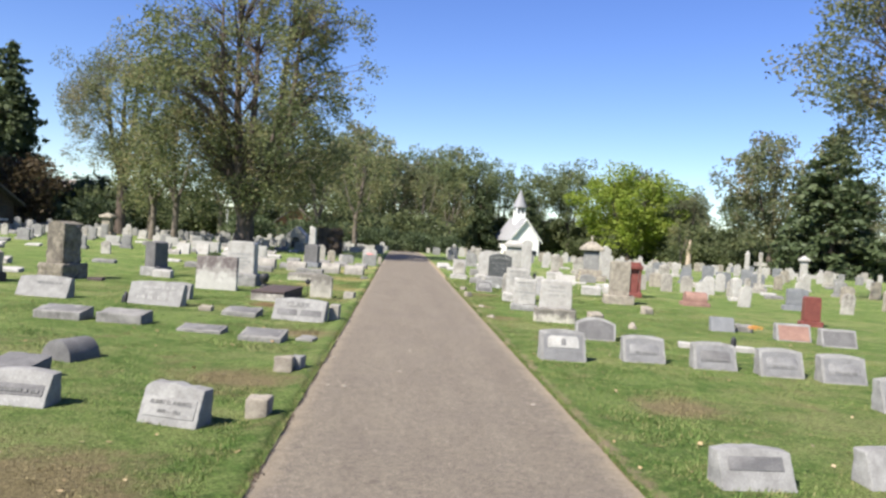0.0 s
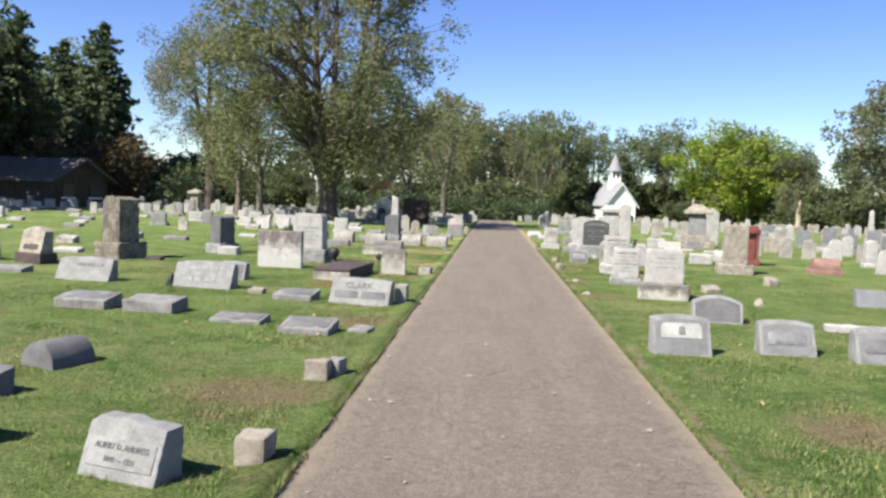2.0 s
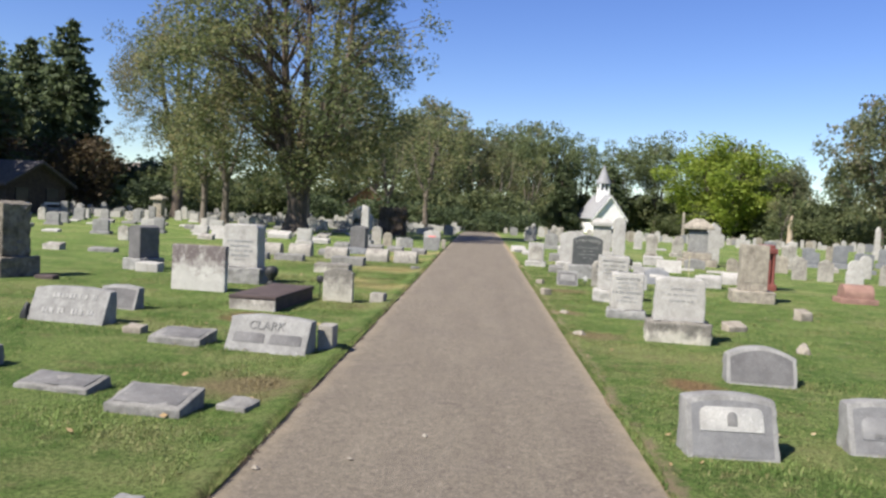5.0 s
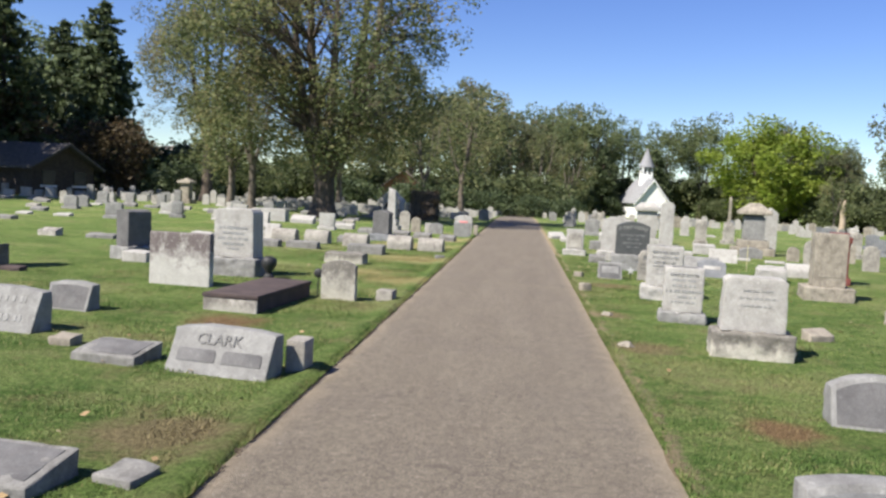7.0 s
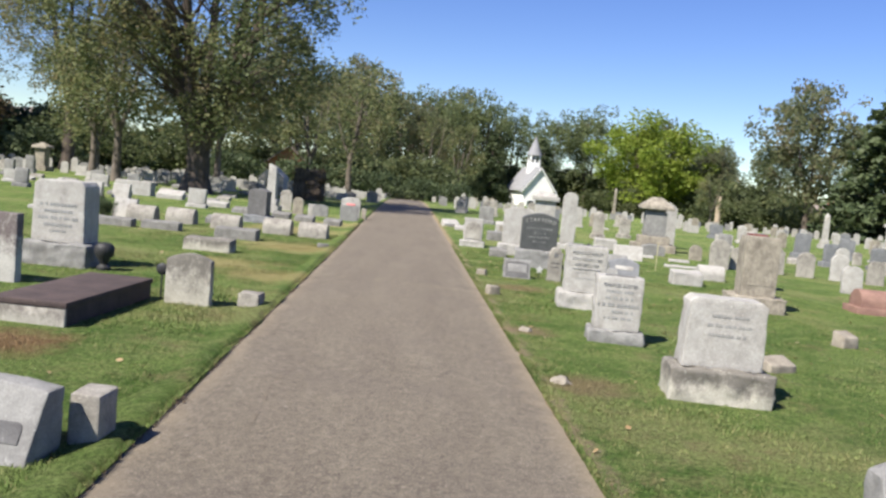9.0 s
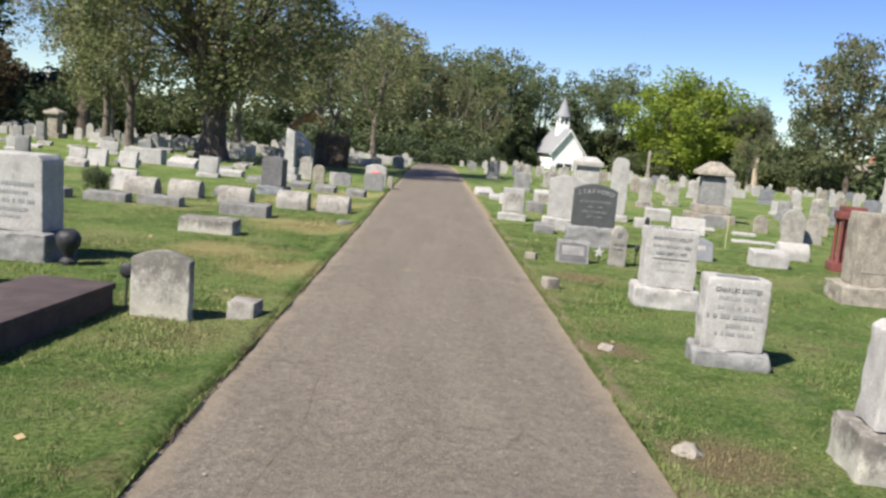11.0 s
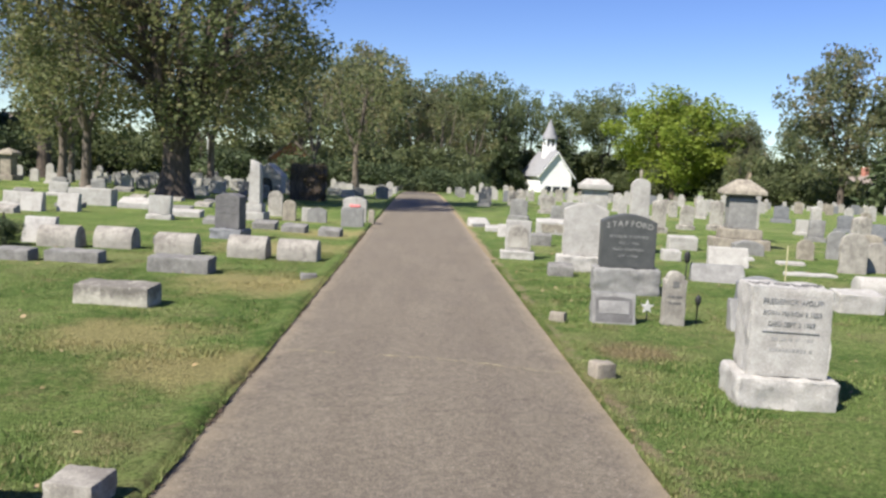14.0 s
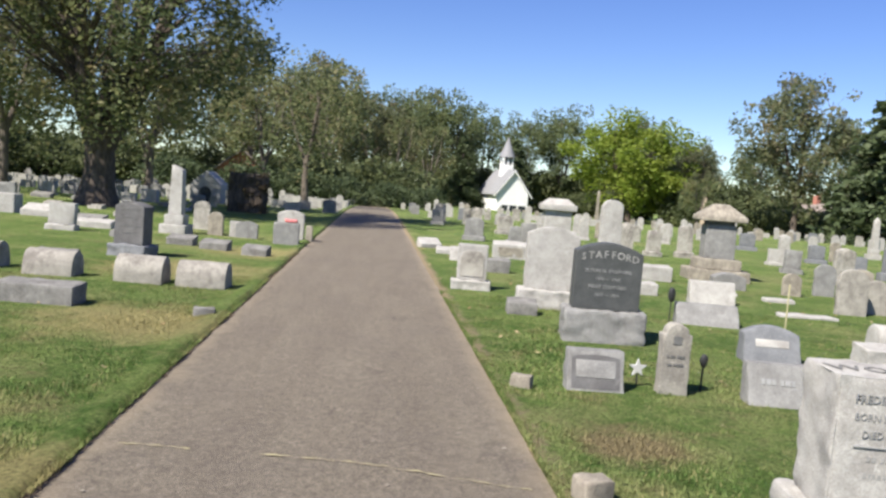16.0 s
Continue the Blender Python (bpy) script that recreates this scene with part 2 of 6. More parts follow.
def lawn_mat():
    m, n, l, b = shader("mown lawn", 0.95)
    b.inputs["Specular IOR Level"].default_value = 0.1
    v = coords(n, l, jitter=False)
    c = lawn_colour(n, l, v)
    c = mix(n, l, 0.9, c, ramp(n, l, noise_tex(n, l, v, 30, 6, 0.88), (0.38, 0.35), (0.62, 1.4)), 'MULTIPLY')
    # bare earth along both edges of the drive
    sep = n.new("ShaderNodeSeparateXYZ")
    l.new(v, sep.inputs[0])
    ab = n.new("ShaderNodeMath"); ab.operation = 'ABSOLUTE'
    l.new(sep.outputs[0], ab.inputs[0])
    wob = n.new("ShaderNodeMath"); wob.operation = 'MULTIPLY_ADD'; wob.inputs[1].default_value = 0.55
    l.new(noise_tex(n, l, v, 3.2, 7, 0.8), wob.inputs[0])
    l.new(ab.outputs[0], wob.inputs[2])
    e = n.new("ShaderNodeMapRange")
    e.inputs[1].default_value, e.inputs[2].default_value, e.inputs[3].default_value, e.inputs[4].default_value = 1.58, 1.68, 0.9, 0.0
    grit = n.new("ShaderNodeMapRange")
    grit.inputs[1].default_value, grit.inputs[2].default_value = -0.5, 0.5
    l.new(sep.outputs[0], grit.inputs[0])
    near = n.new("ShaderNodeMath"); near.operation = 'MULTIPLY_ADD'; near.inputs[1].default_value = -0.12
    l.new(grit.outputs[0], near.inputs[0])
    l.new(wob.outputs[0], near.inputs[2])
    off = n.new("ShaderNodeMath"); off.operation = 'ADD'; off.inputs[1].default_value = 0.07
    l.new(near.outputs[0], off.inputs[0])
    l.new(off.outputs[0], e.inputs[0])
    c = mix(n, l, e.outputs[0], c, mix(n, l, grit.outputs[0], (0.105, 0.073, 0.046), (0.29, 0.22, 0.145)))
    l.new(c, b.inputs["Base Color"])
    bump(n, l, b, noise_tex(n, l, v, 45, 6, 0.85), 1.0, 0.05)
    return m


def blade_mat():
    m, n, l, b = shader("grass blades", 0.7)
    geo = n.new("ShaderNodeNewGeometry")
    c = lawn_colour(n, l, coords(n, l, jitter=False))
    c = mix(n, l, 1.0, c, ramp(n, l, geo.outputs["Random Per Island"], (0.0, 0.5), (1.0, 1.36)), 'MULTIPLY')
    c = mix(n, l, ramp(n, l, geo.outputs["Random Per Island"], (0.86, 0.0), (0.88, 0.75)), c, (0.33, 0.27, 0.13))
    l.new(c, b.inputs["Base Color"])
    tr = n.new("ShaderNodeBsdfTranslucent")
    l.new(c, tr.inputs["Color"])
    ms = n.new("ShaderNodeMixShader")
    ms.inputs[0].default_value = 0.3
    l.new(b.outputs[0], ms.inputs[1])
    l.new(tr.outputs[0], ms.inputs[2])
    l.new(ms.outputs[0], n["Material Output"].inputs["Surface"])
    return m


def leaf_mat(name, colours, through=0.35):
    m, n, l, b = shader(name, 0.6)
    geo = n.new("ShaderNodeNewGeometry")
    v = coords(n, l, jitter=False)
    k = len(colours)
    tone = mix(n, l, 0.62, geo.outputs["Random Per Island"], ramp(n, l, noise_tex(n, l, v, 0.42, 4, 0.6), (0.33, 0.0), (0.67, 1.0)))
    c = ramp(n, l, tone, *[(0.15 + 0.7 * i / max(1, k - 1), c) for i, c in enumerate(colours)])
    l.new(c, b.inputs["Base Color"])
    tr = n.new("ShaderNodeBsdfTranslucent")
    l.new(c, tr.inputs["Color"])
    ms = n.new("ShaderNodeMixShader")
    ms.inputs[0].default_value = through
    l.new(b.outputs[0], ms.inputs[1])
    l.new(tr.outputs[0], ms.inputs[2])
    l.new(ms.outputs[0], n["Material Output"].inputs["Surface"])
    return m


def bark_mat(name, a, b_):
    m, n, l, b = shader(name, 0.95)
    v = coords(n, l, (6, 6, 1.2), jitter=False)
    f = noise_tex(n, l, v, 2.0, 6, 0.7)
    l.new(mix(n, l, ramp(n, l, f, (0.35, 0.0), (0.65, 1.0)), a, b_), b.inputs["Base Color"])
    bump(n, l, b, f, 1.0, 0.05)
    return m


def plain_mat(name, a, b_, scale=8.0, rough=0.8, stretch=(1, 1, 1)):
    m, n, l, b = shader(name, rough)
    v = coords(n, l, stretch)
    f = noise_tex(n, l, v, scale, 5, 0.65)
    l.new(mix(n, l, ramp(n, l, f, (0.35, 0.0), (0.65, 1.0)), a, b_), b.inputs["Base Color"])
    bump(n, l, b, noise_tex(n, l, v, scale * 6, 4, 0.7), 0.3, 0.01)
    return m


ASPHALT, LAWN = asphalt_mat(), lawn_mat()
BLADE = blade_mat()
LEAF_MAIN = leaf_mat("yellowing olive leaves", [(0.078, 0.102, 0.044), (0.135, 0.160, 0.068), (0.205, 0.215, 0.095), (0.27, 0.225, 0.115)], 0.5)
LEAF_GREEN = leaf_mat("dark green leaves", [(0.10, 0.13, 0.064), (0.165, 0.20, 0.09), (0.235, 0.26, 0.12)], 0.58)
LEAF_LIME = leaf_mat("bright yellow green leaves", [(0.15, 0.22, 0.03), (0.22, 0.28, 0.042), (0.28, 0.32, 0.06)], 0.5)
LEAF_MIXED = leaf_mat("autumn olive leaves", [(0.10, 0.125, 0.068), (0.155, 0.175, 0.088), (0.205, 0.21, 0.11), (0.235, 0.19, 0.115)], 0.55)
LEAF_CONIFER = leaf_mat("conifer needles", [(0.046, 0.066, 0.030), (0.075, 0.10, 0.044), (0.105, 0.13, 0.058)], 0.3)
LEAF_SHRUB = leaf_mat("dull green shrub leaves", [(0.06, 0.075, 0.036), (0.105, 0.13, 0.055), (0.16, 0.175, 0.075)], 0.45)
LEAF_RUSSET = leaf_mat("dull russet leaves", [(0.06, 0.05, 0.026), (0.09, 0.068, 0.034), (0.12, 0.08, 0.042)], 0.3)
LEAF_DRY = leaf_mat("dry fallen leaves", [(0.20, 0.12, 0.06), (0.34, 0.24, 0.12), (0.42, 0.34, 0.2)], 0.1)
BARK = bark_mat("dark furrowed bark", (0.05, 0.04, 0.032), (0.14, 0.11, 0.09))
BARK_SUNLIT = bark_mat("bark coloured pale for sun", (0.26, 0.20, 0.14), (0.44, 0.36, 0.27))
BARK_GREY = bark_mat("grey brown bark", (0.08, 0.066, 0.052), (0.19, 0.16, 0.13))
SIDING = plain_mat("white painted boards", (0.72, 0.715, 0.70), (0.80, 0.795, 0.78), 3)
PALE_WALL = plain_mat("weathered pale render", (0.30, 0.30, 0.29), (0.40, 0.39, 0.37), 3)
ROOF_GREY = plain_mat("weathered grey shingles", (0.19, 0.19, 0.195), (0.28, 0.28, 0.285), 5)
ROOF_BROWN = plain_mat("brown shingles", (0.16, 0.13, 0.11), (0.26, 0.22, 0.19), 5)
# shed roof and boards: the shade of the trees is put into both colours
ROOF_SHADED = plain_mat("shingles darkened for tree shade", (0.055, 0.05, 0.047), (0.10, 0.09, 0.085), 5)
WOOD_SHADED = plain_mat("boards darkened for tree shade", (0.035, 0.028, 0.024), (0.07, 0.055, 0.045), 6)
BRICK_MAT = plain_mat("red brick", (0.30, 0.12, 0.085), (0.40, 0.19, 0.14), 9)
IRON = plain_mat("black iron", (0.02, 0.02, 0.02), (0.04, 0.04, 0.04), 20, 0.5)
GLASS_AND_SHADE = plain_mat("dark window glass and doorway shade", (0.02, 0.025, 0.03), (0.035, 0.04, 0.045), 2, 0.15)
ORANGE = plain_mat("orange petals", (0.60, 0.26, 0.06), (0.68, 0.36, 0.10), 30)
WHITE_PLASTIC = plain_mat("weathered white plastic", (0.44, 0.44, 0.42), (0.52, 0.52, 0.50), 10, 0.5)
STAKE = plain_mat("pale wooden stake", (0.36, 0.33, 0.18), (0.45, 0.41, 0.25), 10)
FLAG_RED = plain_mat("faded red cloth", (0.60, 0.12, 0.12), (0.70, 0.30, 0.28), 12)
DRY_WEED = plain_mat("dry weeds in a crack", (0.30, 0.26, 0.14), (0.44, 0.39, 0.22), 30)
SOIL = plain_mat("dark soil", (0.06, 0.045, 0.03), (0.14, 0.10, 0.066), 30)


# ---- mesh helpers ----
def part(name, bm, material, parent=None, label=""):
    me = bpy.data.meshes.new(name)
    bm.to_mesh(me)
    bm.free()
    me.polygons.foreach_set("use_smooth", [True] * len(me.polygons))
    me.set_sharp_from_angle(angle=radians(42))
    me.materials.append(material)
    ob = new(name, me)
    if parent is not None:
        ob.parent = parent
    return tagged(ob, label)


def array_part(name, verts, faces_n, material, parent=None, label=""):
    """Many loose faces of faces_n corners each from an array of corners."""
    k = len(verts)
    me = bpy.data.meshes.new(name)
    me.vertices.add(k)
    me.vertices.foreach_set("co", np.ascontiguousarray(verts, dtype=np.float32).ravel())
    me.loops.add(k)
    me.loops.foreach_set("vertex_index", np.arange(k, dtype=np.int32))
    f = k // faces_n
    me.polygons.add(f)
    me.polygons.foreach_set("loop_start", np.arange(f, dtype=np.int32) * faces_n)
    me.update(calc_edges=True)
    me.materials.append(material)
    ob = new(name, me)
    if parent is not None:
        ob.parent = parent
    return tagged(ob, label)


def empty(name, m, label, category, group=""):
    ob = new(name)
    ob.matrix_basis = m
    return tagged(ob, label, category, group)


def box(bm, x0, x1, y0, y1, z0, z1):
    vs = [bm.verts.new(p) for p in ((x0, y0, z0), (x1, y0, z0), (x1, y1, z0), (x0, y1, z0), (x0, y0, z1), (x1, y0, z1), (x1, y1, z1), (x0, y1, z1))]
    for f in ((3, 2, 1, 0), (4, 5, 6, 7), (0, 1, 5, 4), (1, 2, 6, 5), (2, 3, 7, 6), (3, 0, 4, 7)):
        bm.faces.new([vs[i] for i in f])
    return vs


def prism(bm, outline, y0, y1, lean=None):
    """Extrude an (x, z) outline from y0 to y1; lean gives the front's y for a height z."""
    fr = [bm.verts.new((x, y0 if lean is None else lean(z), z)) for x, z in outline]
    bk = [bm.verts.new((x, y1, z)) for x, z in outline]
    bm.faces.new(fr)
    bm.faces.new(bk[::-1])
    k = len(outline)
    for i in range(k):
        bm.faces.new((fr[(i + 1) % k], fr[i], bk[i], bk[(i + 1) % k]))


def soften(bm, width=0.012, segs=2, rough=0.0, cuts=0, seed=0, angle=0.5, pitched=False):
    bmesh.ops.recalc_face_normals(bm, faces=bm.faces)
    es = [e for e in bm.edges if len(e.link_faces) == 2 and e.calc_face_angle(0) > angle]
    if es and width > 0:
        bmesh.ops.bevel(bm, geom=es, offset=width, segments=segs, profile=0.6, affect='EDGES', clamp_overlap=True)
    if cuts:
        for limit in (0.5, 0.25, 0.13, 0.075)[:cuts]:
            bmesh.ops.triangulate(bm, faces=[f for f in bm.faces if len(f.verts) > 3])
            long = [e for e in bm.edges if e.calc_length() > limit]
            if long:
                bmesh.ops.subdivide_edges(bm, edges=long, cuts=1)
        bmesh.ops.triangulate(bm, faces=[f for f in bm.faces if len(f.verts) > 3])
    if rough:
        bm.normal_update()
        for v in bm.verts:
            d = noise.fractal(Vector((v.co.x * 7 + seed * 7.3, v.co.y * 7, v.co.z * 9)), 1.0, 2.0, 4)
            face = 0.2 if v.normal.y < -0.75 or v.normal.z > 0.85 else 1.0
            v.co += v.normal * d * rough * (face if pitched else 1.0)
    return bm


def outline(kind, w, h):
    a = w / 2
    if kind == "flat":
        return [(-a, 0), (a, 0), (a, h), (-a, h)]
    if kind == "serp":      # gentle swell with low shoulders
        top = [(a * math.cos(math.pi * i / 16), h - 0.09 * h * (1 - math.sin(math.pi * i / 16) ** 1.6)) for i in range(17)]
        return [(-a, 0), (a, 0)] + top
    if kind == "arch":      # shallow arc
        top = [(a * (1 - i / 8), h - 0.14 * w * ((1 - i / 8) ** 2)) for i in range(17)]
        return [(-a, 0), (a, 0)] + top
    if kind == "round":
        top = [(a * math.cos(math.pi * i / 16), h - a * 0.8 + a * 0.8 * math.sin(math.pi * i / 16)) for i in range(17)]
        return [(-a, 0), (a, 0)] + top
    if kind == "shoulder":
        top = [(a, h * 0.86), (a * 0.82, h * 0.86)] + [(a * 0.78 * math.cos(math.pi * i / 10), h * 0.88 + 0.12 * h * math.sin(math.pi * i / 10)) for i in range(11)] + [(-a * 0.82, h * 0.86), (-a, h * 0.86)]
        return [(-a, 0), (a, 0)] + top
    if kind == "peak":
        return [(-a, 0), (a, 0), (a, h * 0.88), (0, h), (-a, h * 0.88)]
    if kind == "chip":      # broken, uneven head
        return [(-a, 0), (a, 0), (a, h * 0.9), (a * 0.55, h * 0.95), (a * 0.3, h * 0.93), (0, h), (-a * 0.5, h * 0.97), (-a * 0.8, h * 0.99), (-a, h * 0.88)]
    return [(-a, 0), (a, 0), (a * 0.95, h * 0.93), (a * 0.8, h), (-a * 0.8, h), (-a * 0.95, h * 0.93)]     # clipped corners


def text_bm(words, size, thick=0.003):
    cu = bpy.data.curves.new("words", 'FONT')
    cu.body, cu.size, cu.extrude, cu.align_x, cu.align_y = words, size, thick, 'CENTER', 'CENTER'
    cu.resolution_u = 2
    ob = bpy.data.objects.new("words", cu)
    scene.collection.objects.link(ob)
    dg = bpy.context.evaluated_depsgraph_get()
    me = bpy.data.meshes.new_from_object(ob.evaluated_get(dg))
    bm = bmesh.new()
    bm.from_mesh(me)
    bpy.data.objects.remove(ob)
    bpy.data.curves.remove(cu)
    bpy.data.meshes.remove(me)
    return bm


def words(parent, text, size, x, y, z, tilt, material, wide=1.0, label="cut letter"):
    """A line of lettering on a face, each letter a piece of its own."""
    bm = text_bm(text, size)
    bmesh.ops.transform(bm, matrix=Matrix.Translation((x, y, z)) @ Euler((radians(90 - tilt), 0, 0)).to_matrix().to_4x4() @ Matrix.Diagonal((wide, 1, 1, 1)), verts=bm.verts)
    bmesh.ops.remove_doubles(bm, verts=bm.verts, dist=1e-6)
    seen = set()
    for f0 in bm.faces:
        if f0.index in seen:
            continue
        stack, isle = [f0], []
        seen.add(f0.index)
        while stack:
            f = stack.pop()
            isle.append(f)
            for e in f.edges:
                for g in e.link_faces:
                    if g.index not in seen:
                        seen.add(g.index)
                        stack.append(g)
        one = bmesh.new()
        made = {}
        for f in isle:
            for v in f.verts:
                if v not in made:
                    made[v] = one.verts.new(v.co)
            one.faces.new([made[v] for v in f.verts])
        part("letter", one, material, parent)
    bm.free()


def bars(parent, rows, y, tilt, material, depth=0.002):
    """Unreadable lines of lettering: one plain bar for each (x, z, length, height)."""
    t = math.tan(radians(tilt))
    for x, z, length, tall in rows:
        u = x - length / 2
        pick = random.Random(int(length * 1000 + z * 7000))
        while u < x + length / 2 - tall * 0.2:
            step = min(tall * pick.uniform(0.35, 0.75), x + length / 2 - u)
            bm = bmesh.new()
            for v in box(bm, u, u + step, -depth, depth, -tall * 0.34, tall * 0.34):
                v.co.y += y + (z + v.co.z) * t
                v.co.z += z
            part("lettering", bm, material, parent, "worn unreadable lettering")
            u += step + tall * (0.16 if pick.random() < 0.78 else 0.62)


def ground_z(x, y):
    s = min(1.0, max(0.0, (y - 52) / 95))
    return -1.6 * s * s * (3 - 2 * s)


def spot(x, y, yaw=-4, dz=0.0, lean=0.0, tip=0.0):
    return pose(x, y, ground_z(x, y) + dz, tip, lean, yaw)


counter = [0]


def seed():
    counter[0] += 1
    return counter[0]


# ---- kinds of gravestone ----
def headstone(x, y, w, h, d, shape, mat, label, base=None, base_mat=None, yaw=-4, lean=0.0, tip=0.0, rough=0.004, group="", cat="headstone", cuts=4):
    """Upright tablet, with or without a base of (width, height, depth). The front stands at y."""
    th = empty("headstone", spot(x, y, yaw, 0, lean, tip), label, cat, group)
    z0, y0 = 0.0, 0.0
    if base:
        bw, bh, bd = base
        bm = bmesh.new()
        box(bm, -bw / 2, bw / 2, 0, bd, -0.06, bh)
        part("base", soften(bm, 0.03, 3 if cuts > 3 else 2, 0.024, cuts, seed()), base_mat or mat, th)
        z0, y0 = bh - 0.002, (bd - d) / 2
    else:
        z0 = -0.06
        h += 0.06
    bm = bmesh.new()
    prism(bm, outline(shape, w, h), y0, y0 + d)
    bmesh.ops.translate(bm, vec=(0, 0, z0), verts=bm.verts)
    part("die", soften(bm, 0.012, 2, rough * 3.5, cuts, seed(), pitched=True), mat, th)
    th["front"] = y0
    return th


def slant(x, y, w, h, mat, label, depth=0.36, top=0.12, shape="serp", yaw=-4, lean=0.0, foot=None, rough=0.004, group=""):
    """Slant-faced marker; its face leans back from the toe."""
    th = empty("slant_marker", spot(x, y, yaw, 0, lean), label, "grave marker", group)
    depth *= 0.74
    z0 = 0.0
    if foot:
        bm = bmesh.new()
        box(bm, -foot[0] / 2, foot[0] / 2, -0.05, depth + 0.05, -0.06, foot[1])
        part("base", soften(bm, 0.015, 2, 0.008, 2, seed()), foot[2], th)
        z0 = foot[1] - 0.002
    bm = bmesh.new()
    run = depth - top
    hh = h - z0
    prism(bm, [(px, pz + z0) for px, pz in outline(shape, w, hh)], 0, depth, lambda z: run * max(0.0, (z - z0)) / hh)
    if not foot:
        for v in bm.verts:
            if abs(v.co.z - z0) < 1e-5:
                v.co.z -= 0.05
                if v.co.y < depth * 0.5:
                    v.co.y -= 0.05 * run / hh
    part("die", soften(bm, 0.010, 2, rough * 3, 4, seed(), pitched=True), mat, th)
    th["tilt"] = math.degrees(math.atan2(run, hh))
    return th


def face(th, w, h, material, shape="serp", inset=0.035):
    """Dressed face of a slant marker, following its outline inside the margin."""
    bm = bmesh.new()
    t = math.tan(radians(th["tilt"]))
    kx, kz = (w - 2 * inset) / w, (h - 1.6 * inset) / h
    pts = [(px * kx, pz * kz + inset * 0.6) for px, pz in outline(shape, w, h)]
    fr = [bm.verts.new((px, pz * t - 0.004, pz)) for px, pz in pts]
    bk = [bm.verts.new((px, pz * t + 0.02, pz)) for px, pz in pts]
    bm.faces.new(fr)
    for i in range(len(pts)):
        j = (i + 1) % len(pts)
        bm.faces.new((fr[j], fr[i], bk[i], bk[j]))
    bmesh.ops.recalc_face_normals(bm, faces=bm.faces)
    return part("face", bm, material, th, "smoother dressed face")


def panel(th, w, z0, z1, tilt, material, x=0.0, round_top=True, y=0.0, label="recessed inscription panel"):
    bm = bmesh.new()
    c = (z1 - z0) * 0.3
    a = w / 2
    pts = [(-a, z0), (a, z0), (a, z1 - c), (a - c * 0.3, z1 - c * 0.3), (a - c, z1), (-a + c, z1), (-a + c * 0.3, z1 - c * 0.3), (-a, z1 - c)] if round_top else [(-a, z0), (a, z0), (a, z1), (-a, z1)]
    t = math.tan(radians(tilt))
    fr = [bm.verts.new((x + px, y + pz * t - 0.006, pz)) for px, pz in pts]
    bk = [bm.verts.new((x + px, y + pz * t + 0.02, pz)) for px, pz in pts]
    bm.faces.new(fr)
    for i in range(len(pts)):
        j = (i + 1) % len(pts)
        bm.faces.new((fr[j], fr[i], bk[i], bk[j]))
    return part("panel", soften(bm, 0.004, 1), material, th, label)


def bolster(x, y, w, h, mat, label, depth=0.34, yaw=-4, foot=None, group="", wall=0.3):
    """Barrel-topped marker, its round back rising from the front."""
    th = empty("bolster_marker", spot(x, y, yaw), label, "grave marker", group)
    z0 = 0.0
    if foot:
        bm = bmesh.new()
        box(bm, -foot[0] / 2, foot[0] / 2, -0.06, depth + 0.06, -0.06, foot[1])
        part("base", soften(bm, 0.015, 2, 0.01, 2, seed()), foot[2], th)
        z0 = foot[1] - 0.002
    hh = h - z0
    prof = [(0.0, z0 - 0.05)] + [(depth * (0.5 - 0.5 * math.cos(math.pi * i / 14)), z0 + hh * (wall + (1 - wall) * math.sin(math.pi * i / 14))) for i in range(15)] + [(depth, z0 - 0.05)]
    bm = bmesh.new()
    a = [bm.verts.new((-w / 2, p, q)) for p, q in prof]
    b = [bm.verts.new((w / 2, p, q)) for p, q in prof]
    bm.faces.new(a)
    bm.faces.new(b[::-1])
    for i in range(len(prof)):
        j = (i + 1) % len(prof)
        bm.faces.new((a[j], a[i], b[i], b[j]))
    part("die", soften(bm, 0.012, 2, 0.005, 2, seed()), mat, th)
    return th


def low_marker(x, y, w, h, mat, label, depth=0.32, drop=0.35, yaw=-4, group="", top_mat=None):
    """Low block marker whose top slopes down to the front."""
    th = empty("low_marker", spot(x, y, yaw), label, "grave marker", group)
    bm = bmesh.new()
    vs = box(bm, -w / 2, w / 2, 0, depth, -0.05, h)
    for v in vs:
        if v.co.z > 0 and v.co.y < 0.01:
            v.co.z = h * (1 - drop)
    part("body", soften(bm, 0.016, 2, 0.016, 3, seed()), mat, th)
    if top_mat:
        bm = bmesh.new()
        vs = box(bm, -w * 0.42, w * 0.42, depth * 0.12, depth * 0.88, 0, 0.008)
        for v in vs:
            v.co.z += h * (1 - drop) + (v.co.y / depth) * h * drop - 0.002
        part("panel", soften(bm, 0.002, 1), top_mat, th, "darker inscription panel")
    return th


def corner_block(x, y, w, h, d, mat, label, yaw=-6):
    """Small squared lot marker."""
    bm = bmesh.new()
    box(bm, -w / 2, w / 2, 0, d, -0.05, h)
    ob = part("lot_marker", soften(bm, 0.016, 2, 0.014, 4, seed()), mat, None)
    ob.matrix_basis = spot(x, y, yaw)
    return tagged(ob, label, "marker stone")


